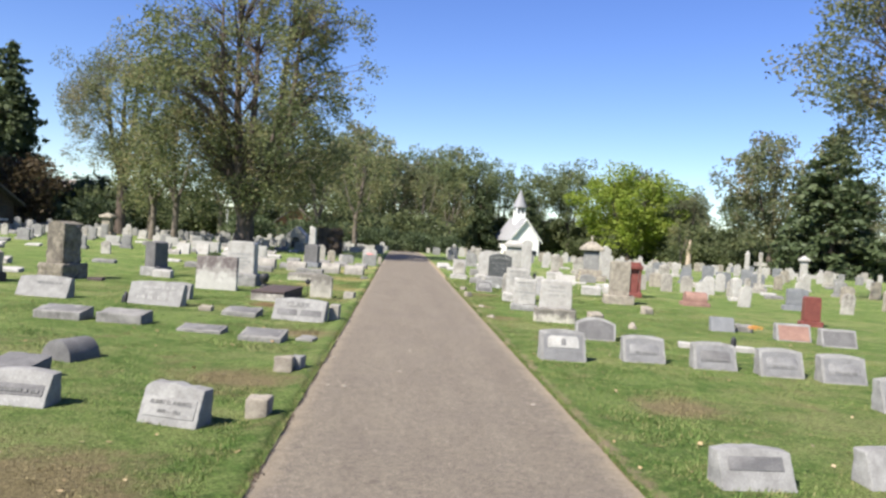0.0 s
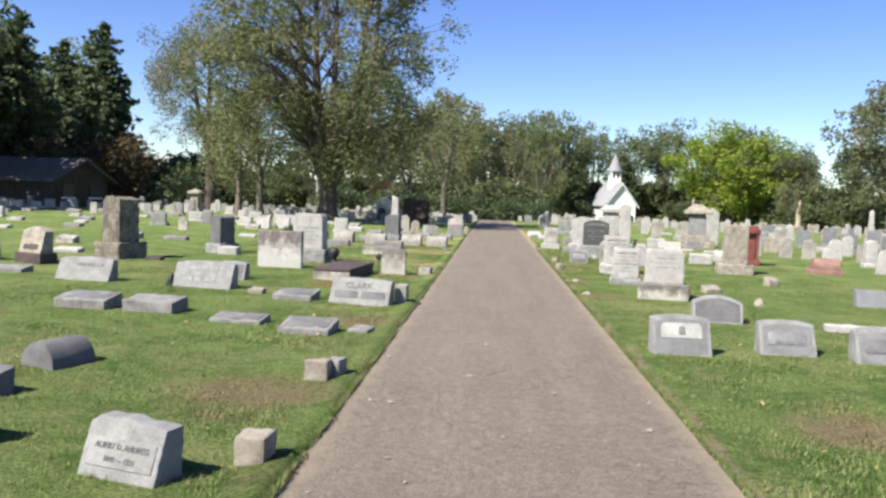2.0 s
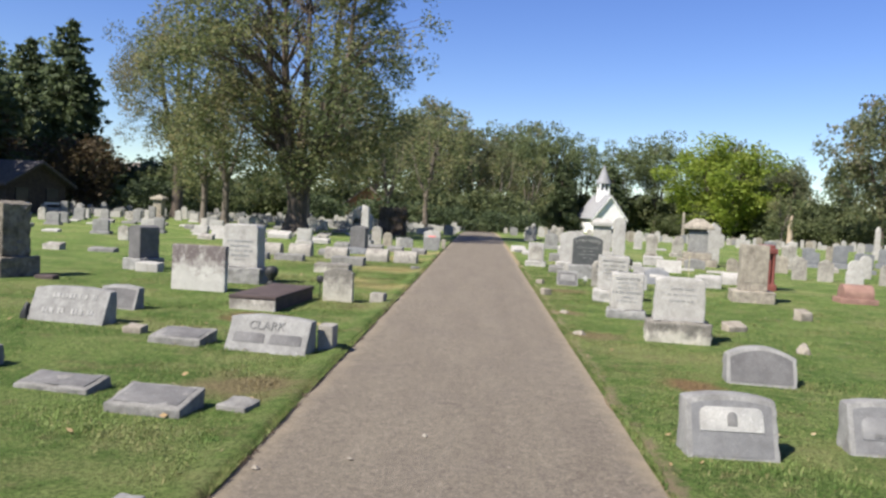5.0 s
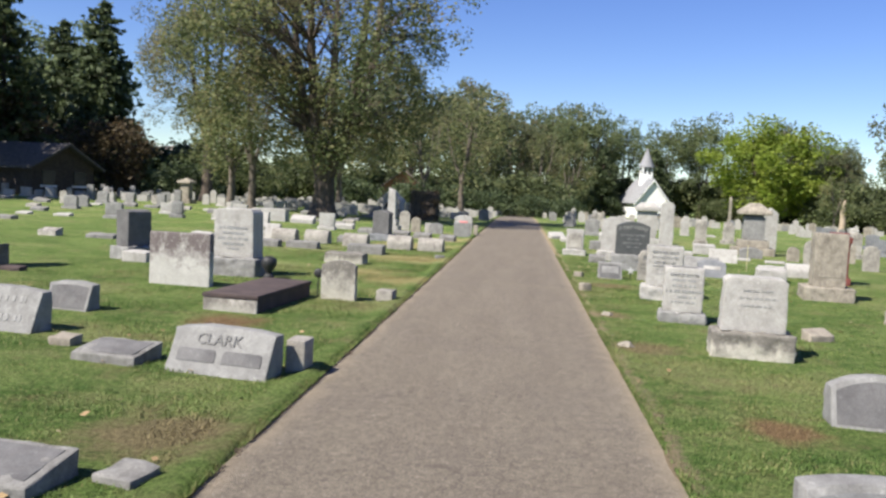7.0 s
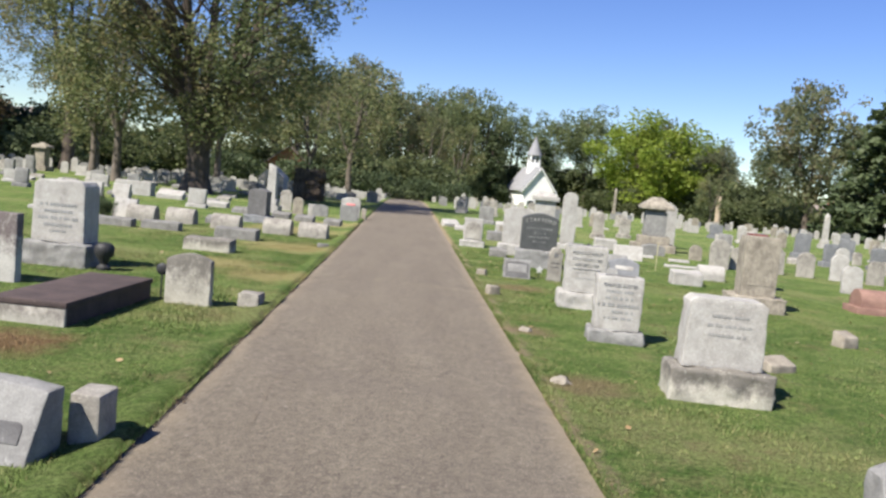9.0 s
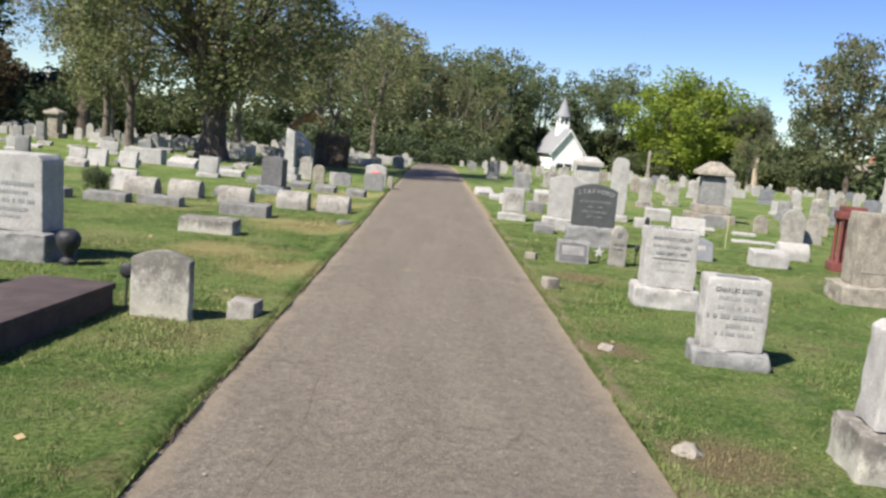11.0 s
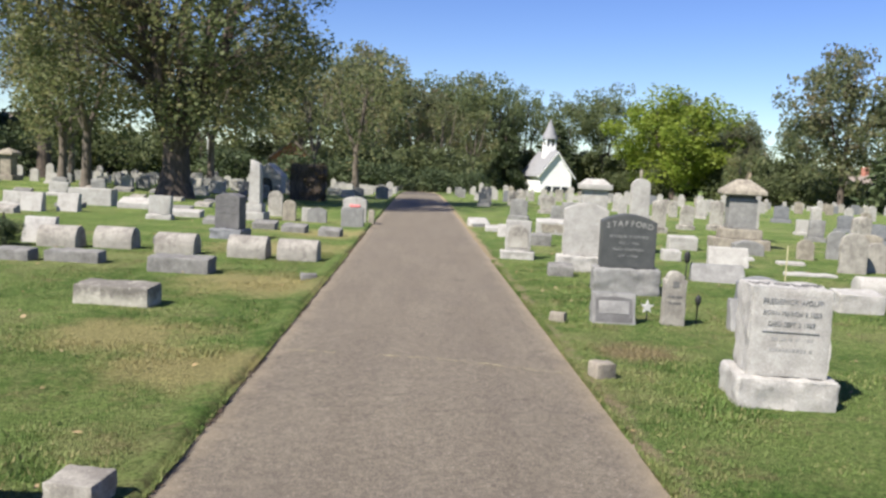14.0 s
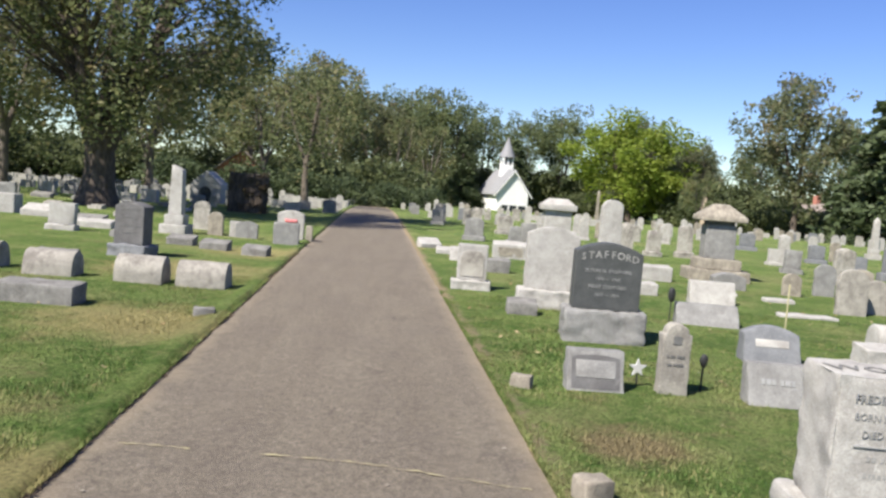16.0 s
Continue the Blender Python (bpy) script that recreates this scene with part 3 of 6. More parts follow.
def rock(x, y, w, h, mat, label="pale loose stone lying in the grass"):
    bm = bmesh.new()
    bmesh.ops.create_icosphere(bm, subdivisions=3, radius=1)
    s = seed()
    for v in bm.verts:
        d = 1 + 0.35 * noise.fractal(v.co * 1.3 + Vector((s, 0, 0)), 1, 2, 3)
        v.co = Vector((v.co.x * w / 2, v.co.y * w / 2.4, max(-0.4, v.co.z) * h)) * d
    ob = part("stone", bm, mat, None)
    ob.matrix_basis = spot(x, y, s * 40)
    return tagged(ob, label, "stone")


# ---- ground and drive ----
HALF = 1.3


def edge_wave(y, side):
    return 0.03 * noise.noise(Vector((side * 3.1, y * 0.9, 0))) + 0.03 * noise.noise(Vector((side * 9.7, y * 5.3, 2))) + 0.012 * noise.noise(Vector((side * 4.1, y * 13.0, 7)))


def build_ground():
    right = [HALF - 0.02, HALF + 0.012, HALF + 0.05, HALF + 0.13, HALF + 0.3, 2.0, 2.6, 3.4, 4.4, 6, 8, 11, 15, 20, 28, 40, 60, 100, 200, 600, 2500]
    cols = [-v for v in right[::-1]] + right
    ys = [-2500, -400, -60, -20, -8] + [-4 + 0.14 * i for i in range(330)] + [43 + 1.5 * i for i in range(80)] + [170, 200, 300, 600, 1200, 2500]
    verts, faces = [], []
    for y in ys:
        for x in cols:
            side = 1 if x > 0 else -1
            ax = abs(x)
            wave = edge_wave(y, side) if ax < 2.1 and y < 100 else 0
            z = ground_z(x, y)
            if ax < HALF:
                z -= 0.075
            elif ax < 40:
                lip = 0.036 if side < 0 else 0.008
                z += 0.018 * noise.noise(Vector((x * 0.7, y * 0.7, 5))) + 0.008 * noise.noise(Vector((x * 3, y * 3, 1)))
                if ax < HALF + 0.2:
                    z += lip * (0.2 if ax < HALF + 0.02 else 1.0) - (0.02 if ax < HALF + 0.02 else 0)
            verts.append((x + side * wave, y, z))
    k = len(cols)
    for j in range(len(ys) - 1):
        for i in range(k - 1):
            faces.append((j * k + i, j * k + i + 1, (j + 1) * k + i + 1, (j + 1) * k + i))
    me = bpy.data.meshes.new("ground")
    me.from_pydata(verts, [], faces)
    me.materials.append(LAWN)
    me.polygons.foreach_set("use_smooth", [True] * len(me.polygons))
    tagged(new("ground", me), "mown green lawn with dry and bare patches", "lawn", kind="structure")


def build_drive():
    cols = [-1.46, -1.24, -1.0, -0.6, -0.2, 0.2, 0.6, 1.0, 1.24, 1.46]
    ys = [-30, -10] + [-4 + 0.25 * i for i in range(190)] + [44 + 2 * i for i in range(25)]
    verts, faces = [], []
    for y in ys:
        for x in cols:
            z = ground_z(x, y) - 0.022 + 0.012 * (1 - (x / HALF) ** 2) + 0.005 * noise.noise(Vector((x * 1.1, y * 0.6, 0)))
            verts.append((x, y, z))
    k = len(cols)
    for j in range(len(ys) - 1):
        for i in range(k - 1):
            faces.append((j * k + i, j * k + i + 1, (j + 1) * k + i + 1, (j + 1) * k + i))
    me = bpy.data.meshes.new("road")
    me.from_pydata(verts, [], faces)
    me.materials.append(ASPHALT)
    me.polygons.foreach_set("use_smooth", [True] * len(me.polygons))
    return tagged(new("road", me), "worn brownish grey asphalt drive with dusty edges", "driveway", kind="structure")


build_ground()
drive = build_drive()


# ---- trees ----
def tube(bm, pts, radii, sides=7):
    rings = []
    for i, p in enumerate(pts):
        d = (pts[min(i + 1, len(pts) - 1)] - pts[max(i - 1, 0)]).normalized()
        u = d.orthogonal().normalized()
        w = d.cross(u)
        rings.append([bm.verts.new(p + (u * math.cos(2 * math.pi * k / sides) + w * math.sin(2 * math.pi * k / sides)) * radii[i]) for k in range(sides)])
    for a, b in zip(rings, rings[1:]):
        for k in range(sides):
            bm.faces.new((a[k], a[(k + 1) % sides], b[(k + 1) % sides], b[k]))
    bm.faces.new(rings[-1])


def leaf_cloud(rng, centres, radii, per, size, flat=1.0, droop=0.0):
    """Small leaf-shaped quads scattered through clumps."""
    out = []
    for c, r in zip(centres, radii):
        k = max(4, int(per * r * r))
        p = rng.normal(size=(k, 3))
        p /= np.linalg.norm(p, axis=1)[:, None]
        p *= (r * rng.uniform(0.25, 1.0, k) ** 0.6)[:, None]
        p[:, 2] *= flat
        if droop:
            p[:, 2] -= droop * rng.uniform(0, 1, k) ** 2 * r
        p += c
        a = rng.normal(size=(k, 3)); a[:, 2] *= 0.6
        a /= np.linalg.norm(a, axis=1)[:, None]
        b = np.cross(a, rng.normal(size=(k, 3)))
        b /= np.linalg.norm(b, axis=1)[:, None] + 1e-9
        s = (size * rng.uniform(0.6, 1.35, k))[:, None]
        out.append(np.stack([p - a * s, p + b * s * 0.5, p + a * s, p - b * s * 0.5], axis=1))
    return np.concatenate(out).reshape(-1, 3)


def tree(name, rng_seed, height, spread, bole, trunk_r, leaf, bark, label, clumps=60, clump_r=1.3, per=60, leaf_size=0.16, low=0.25, hang=0.0, gaps=0.0, lopside=0.0, forks=3, thin=0.0, clear=0.0):
    """Trunk that forks into limbs; crown of leaf clumps at the branch ends, uneven in outline."""
    rng = np.random.default_rng(rng_seed)
    th = empty(name, Matrix.Identity(4), label, "tree")
    bm = bmesh.new()
    top = Vector((0, 0, bole))
    tube(bm, [Vector((0, 0, -0.4)), Vector((0, 0, 0.12)), Vector((0, 0, 0.7)), Vector((0.05, 0, bole * 0.6)), top + Vector((0, 0, 0.3))], [trunk_r * 1.7, trunk_r * 1.35, trunk_r * 1.02, trunk_r * 0.92, trunk_r * 0.85], 12)
    limbs = []
    for i in range(forks):
        an = 2 * math.pi * (i + rng.uniform(-0.25, 0.25)) / forks
        rr = spread * rng.uniform(0.26, 0.5)
        p = [top - Vector((0, 0, 0.25)), top + Vector((math.cos(an) * rr * 0.45, math.sin(an) * rr * 0.45, height * 0.12)), top + Vector((math.cos(an) * rr * 0.85, math.sin(an) * rr * 0.85, height * 0.34)), top + Vector((math.cos(an) * rr, math.sin(an) * rr, (height - bole) * rng.uniform(0.62, 0.82)))]
        tube(bm, p, [trunk_r * 0.66, trunk_r * 0.52, trunk_r * 0.34, trunk_r * 0.08], 8)
        limbs.append(p)
    cs, rs = [], []
    mid = height * (low + (1 - low) * 0.5)
    half = height * (1 - low) * 0.5
    tries = 0
    while len(cs) < clumps and tries < clumps * 30:
        tries += 1
        v = rng.normal(size=3)
        v /= np.linalg.norm(v)
        q = rng.uniform(0.16, 1.0) ** 0.5
        edge = 1 + 0.26 * noise.noise(Vector(v * 2.1) + Vector((rng_seed * 1.7, 0, 0)))
        c = np.array([v[0] * spread * q * edge + lopside * spread * max(0, v[2]), v[1] * spread * q * edge, mid + v[2] * half * q * edge])
        if c[2] < height * low * 0.8 or c[2] > height or (c[2] < clear and math.hypot(c[0], c[1]) < 0.3 * spread):
            continue
        if noise.noise(Vector(c * (1.6 / spread)) + Vector((0, rng_seed, 0))) < gaps - 0.5:
            continue
        cs.append(c)
        rs.append(clump_r * rng.uniform(0.6, 1.25) * (1 - thin * (c[2] / height) ** 2))
    joints = [l[k].lerp(l[k + 1], f) for l in limbs for k in (1, 2) for f in (0.0, 0.25, 0.5, 0.75)]
    for c in cs:
        c = Vector(c)
        lp = min(joints, key=lambda q: (q - c).length + 2.2 * max(0.0, q.z - c.z + 0.45 * math.hypot(q.x - c.x, q.y - c.y)))
        m = lp.lerp(c, 0.5) + Vector((0, 0, 0.12 * (c - lp).length))
        tube(bm, [lp, m, c], [trunk_r * 0.085, trunk_r * 0.045, trunk_r * 0.01], 4)
    part("trunk", bm, bark, th)
    v = leaf_cloud(rng, cs, rs, per, leaf_size, 0.8, hang)
    array_part("crown", v, 4, leaf, th)
    return th


def conifer(name, rng_seed, height, spread, leaf, label, per=26, size=0.3, skirt=0.06):
    rng = np.random.default_rng(rng_seed)
    th = empty(name, Matrix.Identity(4), label, "tree")
    bm = bmesh.new()
    tube(bm, [Vector((0, 0, -0.4)), Vector((0, 0, height * 0.5)), Vector((0, 0, height * 0.97))], [0.34, 0.2, 0.03], 9)
    cs, rs = [], []
    z = height * skirt
    while z < height * 0.98:
        reach = spread * (1 - z / height) ** 0.8 + 0.25
        k = max(3, int(6 * reach / 1.4))
        for i in range(k):
            an = rng.uniform(0, 2 * math.pi)
            r1 = reach * rng.uniform(0.7, 1.12)
            e = Vector((math.cos(an) * r1, math.sin(an) * r1, z - 0.18 * r1))
            tube(bm, [Vector((0, 0, z)), Vector((0, 0, z)).lerp(e, 0.6) + Vector((0, 0, 0.1)), e], [0.05, 0.035, 0.01], 4)
            for f in (0.45, 0.72, 0.98):
                cs.append(np.array(Vector((0, 0, z)).lerp(e, f)))
                rs.append(0.42 + 0.24 * reach * f * 0.5)
        z += 0.55 + 0.03 * height * (1 - z / height)
    part("trunk", bm, BARK, th)
    array_part("crown", leaf_cloud(rng, cs, rs, per, size, 0.55, 0.5), 4, leaf, th)
    return th


def put(th, x, y, s=1.0, yaw=0.0, sz=None, dz=0.0):
    m = pose(x, y, ground_z(x, y) + dz, 0, 0, yaw) @ Matrix.Diagonal((s, s, sz or s, 1))
    th.matrix_basis = m
    return th


def again(th, x, y, s=1.0, yaw=0.0, sz=None, label=""):
    m = pose(x, y, ground_z(x, y), 0, 0, yaw) @ Matrix.Diagonal((s, s, sz or s, 1))
    keep = th.matrix_basis.copy()
    th.matrix_basis = Matrix.Identity(4)
    c = copy_thing(th, m)
    th.matrix_basis = keep
    return tagged(c, label)


# the great shade tree beside the drive
main_tree = tree("shade_tree", 11, 18.0, 7.2, 1.9, 0.56, LEAF_MAIN, BARK, "large shade tree with olive and yellowing leaves", 620, 0.80, 185, 0.10, 0.12, 1.2, 0.40, 0.12, 5, 0.55, 3.4)
put(main_tree, -9.35, 48.2, 1.0, 40)
# its neighbours on the left
back_tree = tree("shade_tree", 23, 14.0, 5.4, 4.0, 0.42, LEAF_MIXED, BARK, "tall thin-crowned tree behind the great shade tree", 170, 0.95, 190, 0.09, 0.3, 0.5, 0.36, 0, 4)
put(back_tree, -22.3, 66, 0.95, 15, 1.12)
birch = tree("shade_tree", 29, 9.0, 3.6, 2.6, 0.20, LEAF_MAIN, BARK_GREY, "smaller grey-barked tree with yellowing leaves", 80, 0.85, 80, 0.12, 0.26, 0.8, 0.42, 0, 3)
put(birch, -16.5, 55, 0.95, 60)
again(birch, -4.5, 74, 1.1, 200)
again(birch, -13.5, 70, 1.15, 110)
again(birch, -18.2, 60, 0.8, 10)
again(birch, -14.4, 52.5, 1.0, 300)

wood_a = tree("broadleaf_tree", 31, 17.0, 6.4, 4.0, 0.34, LEAF_GREEN, BARK, "dark green broadleaf tree in the far tree line", 120, 1.4, 32, 0.26, 0.16, 0.3, 0.44, 0, 4)
wood_b = tree("broadleaf_tree", 37, 17.5, 7.4, 4.5, 0.40, LEAF_MIXED, BARK, "olive broadleaf tree with thinning crown in the tree line", 150, 1.45, 34, 0.27, 0.14, 0.2, 0.27, 0, 4)
wood_c = tree("broadleaf_tree", 41, 18.0, 7.8, 3.0, 0.36, LEAF_LIME, BARK, "bright yellow green broadleaf tree in the tree line", 170, 1.6, 36, 0.28, 0.10, 0.3, 0.32, 0, 4)
wood_d = tree("broadleaf_tree", 43, 15.0, 4.6, 4.0, 0.28, LEAF_MAIN, BARK_GREY, "slender tree with pale yellowing leaves in the tree line", 85, 1.1, 32, 0.23, 0.2, 0.4, 0.46, 0, 4)
fir = conifer("conifer", 47, 17.0, 4.8, LEAF_CONIFER, "dark green conifer with drooping boughs", 30, 0.34)
under = tree("understorey_bush", 53, 5.0, 4.2, 0.6, 0.12, LEAF_SHRUB, BARK, "dull green shrub under the tree line", 60, 1.3, 34, 0.26, 0.02, 0.2, 0.0, 0, 4)
# darker-leaved bush; its colour stands for the shade at ground level below the trees
hedge = tree("understorey_bush", 57, 4.0, 4.4, 0.5, 0.12, LEAF_CONIFER, BARK, "low thicket coloured dark for the shade below the trees", 70, 1.2, 36, 0.22, 0.02, 0.2, 0.0, 0, 4)
russet = tree("broadleaf_tree", 59, 8.0, 4.6, 1.5, 0.2, LEAF_RUSSET, BARK, "dull russet-leaved tree beside a dark shed", 90, 1.3, 46, 0.2, 0.05, 0.3, 0.0, 0, 4)

put(wood_a, 6, 178, 1.15, 0, 1.3)
put(wood_b, 58, 128, 1.08, 50, 1.3)
put(wood_c, 42, 152, 1.3, 20, 1.05)
put(wood_d, -6, 118, 1.1, 0, 1.15)
put(fir, 46.4, 88, 1.3, 0, 1.0)
put(under, -12, 116, 1.0, 0)
put(hedge, -2.8, 92, 0.62)
put(russet, -31.6, 70, 0.74, 0)
rng_w = random.Random(5)
for x, y, s in ((-2, 172, 1.06), (14, 176, 1.02), (21, 186, 0.98), (29, 180, 1.02), (36, 178, 1.05), (48, 176, 1.08), (60, 172, 0.9), (-12, 165, 1.1), (72, 170, 0.95), (84, 160, 1.0)):
    again(wood_a, x, y, s, rng_w.uniform(0, 360), s * rng_w.uniform(1.06, 1.26))
for x, y, s in ((52, 150, 0.72), (76, 134, 0.9), (-1, 150, 0.9), (10, 190, 1.1), (90, 130, 1.1), (-18, 120, 1.0), (-8, 140, 0.98), (56, 190, 1.0)):
    again(wood_b, x, y, s, rng_w.uniform(0, 360), s * rng_w.uniform(1.05, 1.25))
for x, y, s in ((3, 140, 0.86), (-13, 105, 0.95), (-22, 100, 0.9), (-10, 94, 0.8), (9, 160, 1.0), (41, 120, 0.5)):
    again(wood_d, x, y, s, rng_w.uniform(0, 360), s * rng_w.uniform(0.95, 1.1))
for x, y, s in ((15.5, 168, 0.8), (26, 172, 0.8), (66, 98, 1.0), (-41, 62, 0.95), (-48, 70, 1.1), (-44, 84, 1.0), (18, 190, 0.95)):
    again(fir, x, y, s, rng_w.uniform(0, 360))
for x, y, s in ((51, 146, 1.5), (56, 149, 1.6), (61, 150, 1.4)):
    again(under, x, y, s, rng_w.uniform(0, 360))
again(wood_a, 54, 160, 0.85, 120)
again(russet, -38, 66, 0.95, 240)
again(wood_a, -59, 110, 1.35, 70, 1.3)
again(fir, -37.9, 80, 1.0, 170, 1.06)
again(fir, -37.2, 65, 0.85, 80, 0.9)
again(wood_a, -44, 70, 0.9, 170, 1.1)
again(wood_a, -39, 56, 0.95, 10, 1.15)
again(back_tree, 21.4, 33, 1.18, 140, 1.12, "spreading tree with thinning autumn leaves beside the graves")
for i in range(34):
    x = -52 + i * 4.4 + rng_w.uniform(-1, 1)
    y = (84 if x < -24 else 112 + (x + 24) * 1.5 if x < 10 else 168 if x < 48 else 138) + rng_w.uniform(-4, 4)
    if 14 < x < 32:
        y += 16
    again(under, x, y, rng_w.uniform(0.75, 1.25) * (0.6 if -24 < x < 10 else 1.0), rng_w.uniform(0, 360))
for x, y, s in ((1.6, 100, 0.6), (-6.5, 92, 0.7), (5.5, 106, 0.6), (-11, 90, 0.7), (-35, 61, 0.8), (-41, 56, 0.9), (-46, 52, 0.9), (-24.5, 68, 0.7), (-15.5, 84, 0.7)):
    again(hedge, x, y, s, rng_w.uniform(0, 360))


for i in range(19):
    x = -58 + i * 3.3 + rng_w.uniform(-1, 1)
    again(under, x, 98 + 0.25 * (x + 58) + rng_w.uniform(-3, 3), rng_w.uniform(0.8, 1.25), rng_w.uniform(0, 360))
for i in range(18):
    x = 12 + i * 5.2 + rng_w.uniform(-1, 1)
    again(under, x, 190 - 0.2 * x + rng_w.uniform(-3, 3), rng_w.uniform(1.35, 1.8), rng_w.uniform(0, 360))


def snag(x, y):
    th = empty("dead_trunk", spot(x, y), "bare tan tree trunk coloured pale as if sunlit", "tree trunk")
    bm = bmesh.new()
    tube(bm, [Vector((0, 0, -0.3)), Vector((0.1, 0, 1.5)), Vector((0.0, 0, 3.0)), Vector((0.2, 0, 4.6))], [0.5, 0.4, 0.33, 0.14], 10)
    # the sun on the trunk is put into its pale tan colour
    part("trunk", bm, BARK_SUNLIT, th)


snag(44.6, 127)


# ---- chapel ----
def chapel(x, y):
    th = empty("chapel", spot(x, y, 8), "small white wooden chapel with grey roof and spire", "chapel")
    w, ln, ev, ri = 5.8, 11.5, 3.1, 7.2
    bm = bmesh.new()
    prism(bm, [(-w / 2, -0.5), (w / 2, -0.5), (w / 2, ev), (0, ri - 0.15), (-w / 2, ev)], 0, ln)
    part("wall", soften(bm, 0.03, 1), SIDING, th)
    # clapboards on the gable
    for k in range(14):
        z = 0.9 + k * 0.42
        half = w / 2 if z < ev else w / 2 * (ri - z) / (ri - ev)
        if half < 0.3:
            break
        bm = bmesh.new()
        vs = box(bm, -half + 0.1, half - 0.1, -0.05, -0.01, z, z + 0.38)
        for v in vs:
            if v.co.z > z + 0.2 and v.co.y < -0.03:
                v.co.y = -0.015
        part("clapboard", bm, SIDING, th)
    for s in (-1, 1):
        bm = bmesh.new()
        dx, dz = w / 2 + 0.55, ri - ev + 0.42
        prism(bm, [(0, ri), (0, ri + 0.16), (s * dx, ev - 0.42 + 0.16), (s * dx, ev - 0.42)], -0.5, ln + 0.4)
        part("roof", soften(bm, 0.02, 1), ROOF_GREY, th, "weathered grey shingle roof")
        bm = bmesh.new()
        prism(bm, [(0, ri - 0.30), (0, ri - 0.02), (s * dx, ev - 0.46), (s * dx, ev - 0.72)], -0.56, -0.44)
        part("bargeboard", soften(bm, 0.01, 1), SIDING, th)
    bm = bmesh.new()
    box(bm, -1.0, 1.0, 4.05, 6.05, ri - 1.2, ri + 1.0)
    part("tower", soften(bm, 0.03, 1), SIDING, th)
    for sx in (-0.82, 0, 0.82):
        for sy in (4.23, 5.87):
            bm = bmesh.new()
            box(bm, sx - 0.14, sx + 0.14, sy - 0.14, sy + 0.14, ri + 1.0, ri + 2.4)
            part("belfry_post", soften(bm, 0.02, 1), SIDING, th)
    bm = bmesh.new()
    box(bm, -0.55, 0.55, 4.55, 5.55, ri + 0.95, ri + 2.4)
    part("belfry_louvre", bm, ROOF_GREY, th, "grey belfry louvres")
    bm = bmesh.new()
    rings = [(1.45, ri + 2.25), (1.5, ri + 2.36), (0.98, ri + 3.5), (0.5, ri + 4.7), (0.04, ri + 5.9)]
    prev = None
    for r, z in rings:
        ring = [bm.verts.new((r * math.cos(math.pi / 4 * k + math.pi / 8), 5.05 + r * math.sin(math.pi / 4 * k + math.pi / 8), z)) for k in range(8)]
        if prev:
            for k in range(8):
                bm.faces.new((prev[k], prev[(k + 1) % 8], ring[(k + 1) % 8], ring[k]))
        prev = ring
    bm.faces.new(prev)
    part("spire", bm, ROOF_GREY, th, "grey shingled spire")
    # porch along the lower front; a dark sheet on the wall stands for its shade
    bm = bmesh.new()
    box(bm, -w / 2 + 1.1, w / 2 - 0.4, -0.09, -0.055, -0.3, 1.1)
    part("doorway", bm, GLASS_AND_SHADE, th, "dark sheet for the shade in the doorway")
    for px in (-2.2, -0.6, 1.0, 2.7):
        bm = bmesh.new()
        box(bm, px - 0.1, px + 0.1, -0.22, -0.1, -0.5, 1.15)
        part("porch_post", soften(bm, 0.01, 1), SIDING, th)
    return th


chapel(23.8, 160)


# ---- houses and far buildings ----
def shed(x, y, yaw, w, ln, ev, ri, wall, roof, label, name="house", chimney=False):
    th = empty(name, spot(x, y, yaw), label, "house")
    bm = bmesh.new()
    prism(bm, [(-w / 2, -0.5), (w / 2, -0.5), (w / 2, ev), (0, ri), (-w / 2, ev)], 0, ln)
    part("wall", soften(bm, 0.03, 1), wall, th)
    for s in (-1, 1):
        bm = bmesh.new()
        prism(bm, [(0, ri + 0.02), (0, ri + 0.2), (s * (w / 2 + 0.5), ev - 0.2), (s * (w / 2 + 0.5), ev - 0.38)], -0.5, ln + 0.5)
        part("roof", soften(bm, 0.02, 1), roof, th)
    for px in (-w * 0.25, w * 0.25):
        bm = bmesh.new()
        box(bm, px - 0.5, px + 0.5, -0.06, 0.02, ev * 0.35, ev * 0.8)
        win = part("window", bm, GLASS_AND_SHADE, th, "dark window")
        bm = bmesh.new()
        box(bm, px - 0.6, px + 0.6, -0.1, 0.0, ev * 0.35 - 0.12, ev * 0.35 - 0.01)
        part("sill", bm, SIDING, win)
    if chimney:
        bm = bmesh.new()
        box(bm, -0.4, 0.4, ln * 0.5, ln * 0.5 + 0.8, ri - 0.5, ri + 1.4)
        part("chimney", soften(bm, 0.02, 1), BRICK_MAT, th, "red brick chimney")
    return th


# two trees out of view, added to throw shade on the shed
again(wood_a, -37, 50, 0.9, 200)
again(wood_a, -35, 45, 0.8, 90)
shed(-28.4, 58, 75, 5, 9, 2.0, 3.15, WOOD_SHADED, ROOF_SHADED, "wooden shed and roof coloured dark for the tree shade", "shed")
shed(-32.4, 86, 40, 8, 12, 2.8, 5.0, PALE_WALL, ROOF_BROWN, "brown-roofed house behind the cemetery trees")
shed(73, 142, 20, 10, 9, 3.2, 5.4, PALE_WALL, ROOF_BROWN, "pale two-storey house beyond the tree line", chimney=True)
shed(-13.6, 104, 10, 5, 6, 2.6, 4.6, BRICK_MAT, ROOF_BROWN, "small red brick building behind the graves", "brick_house")


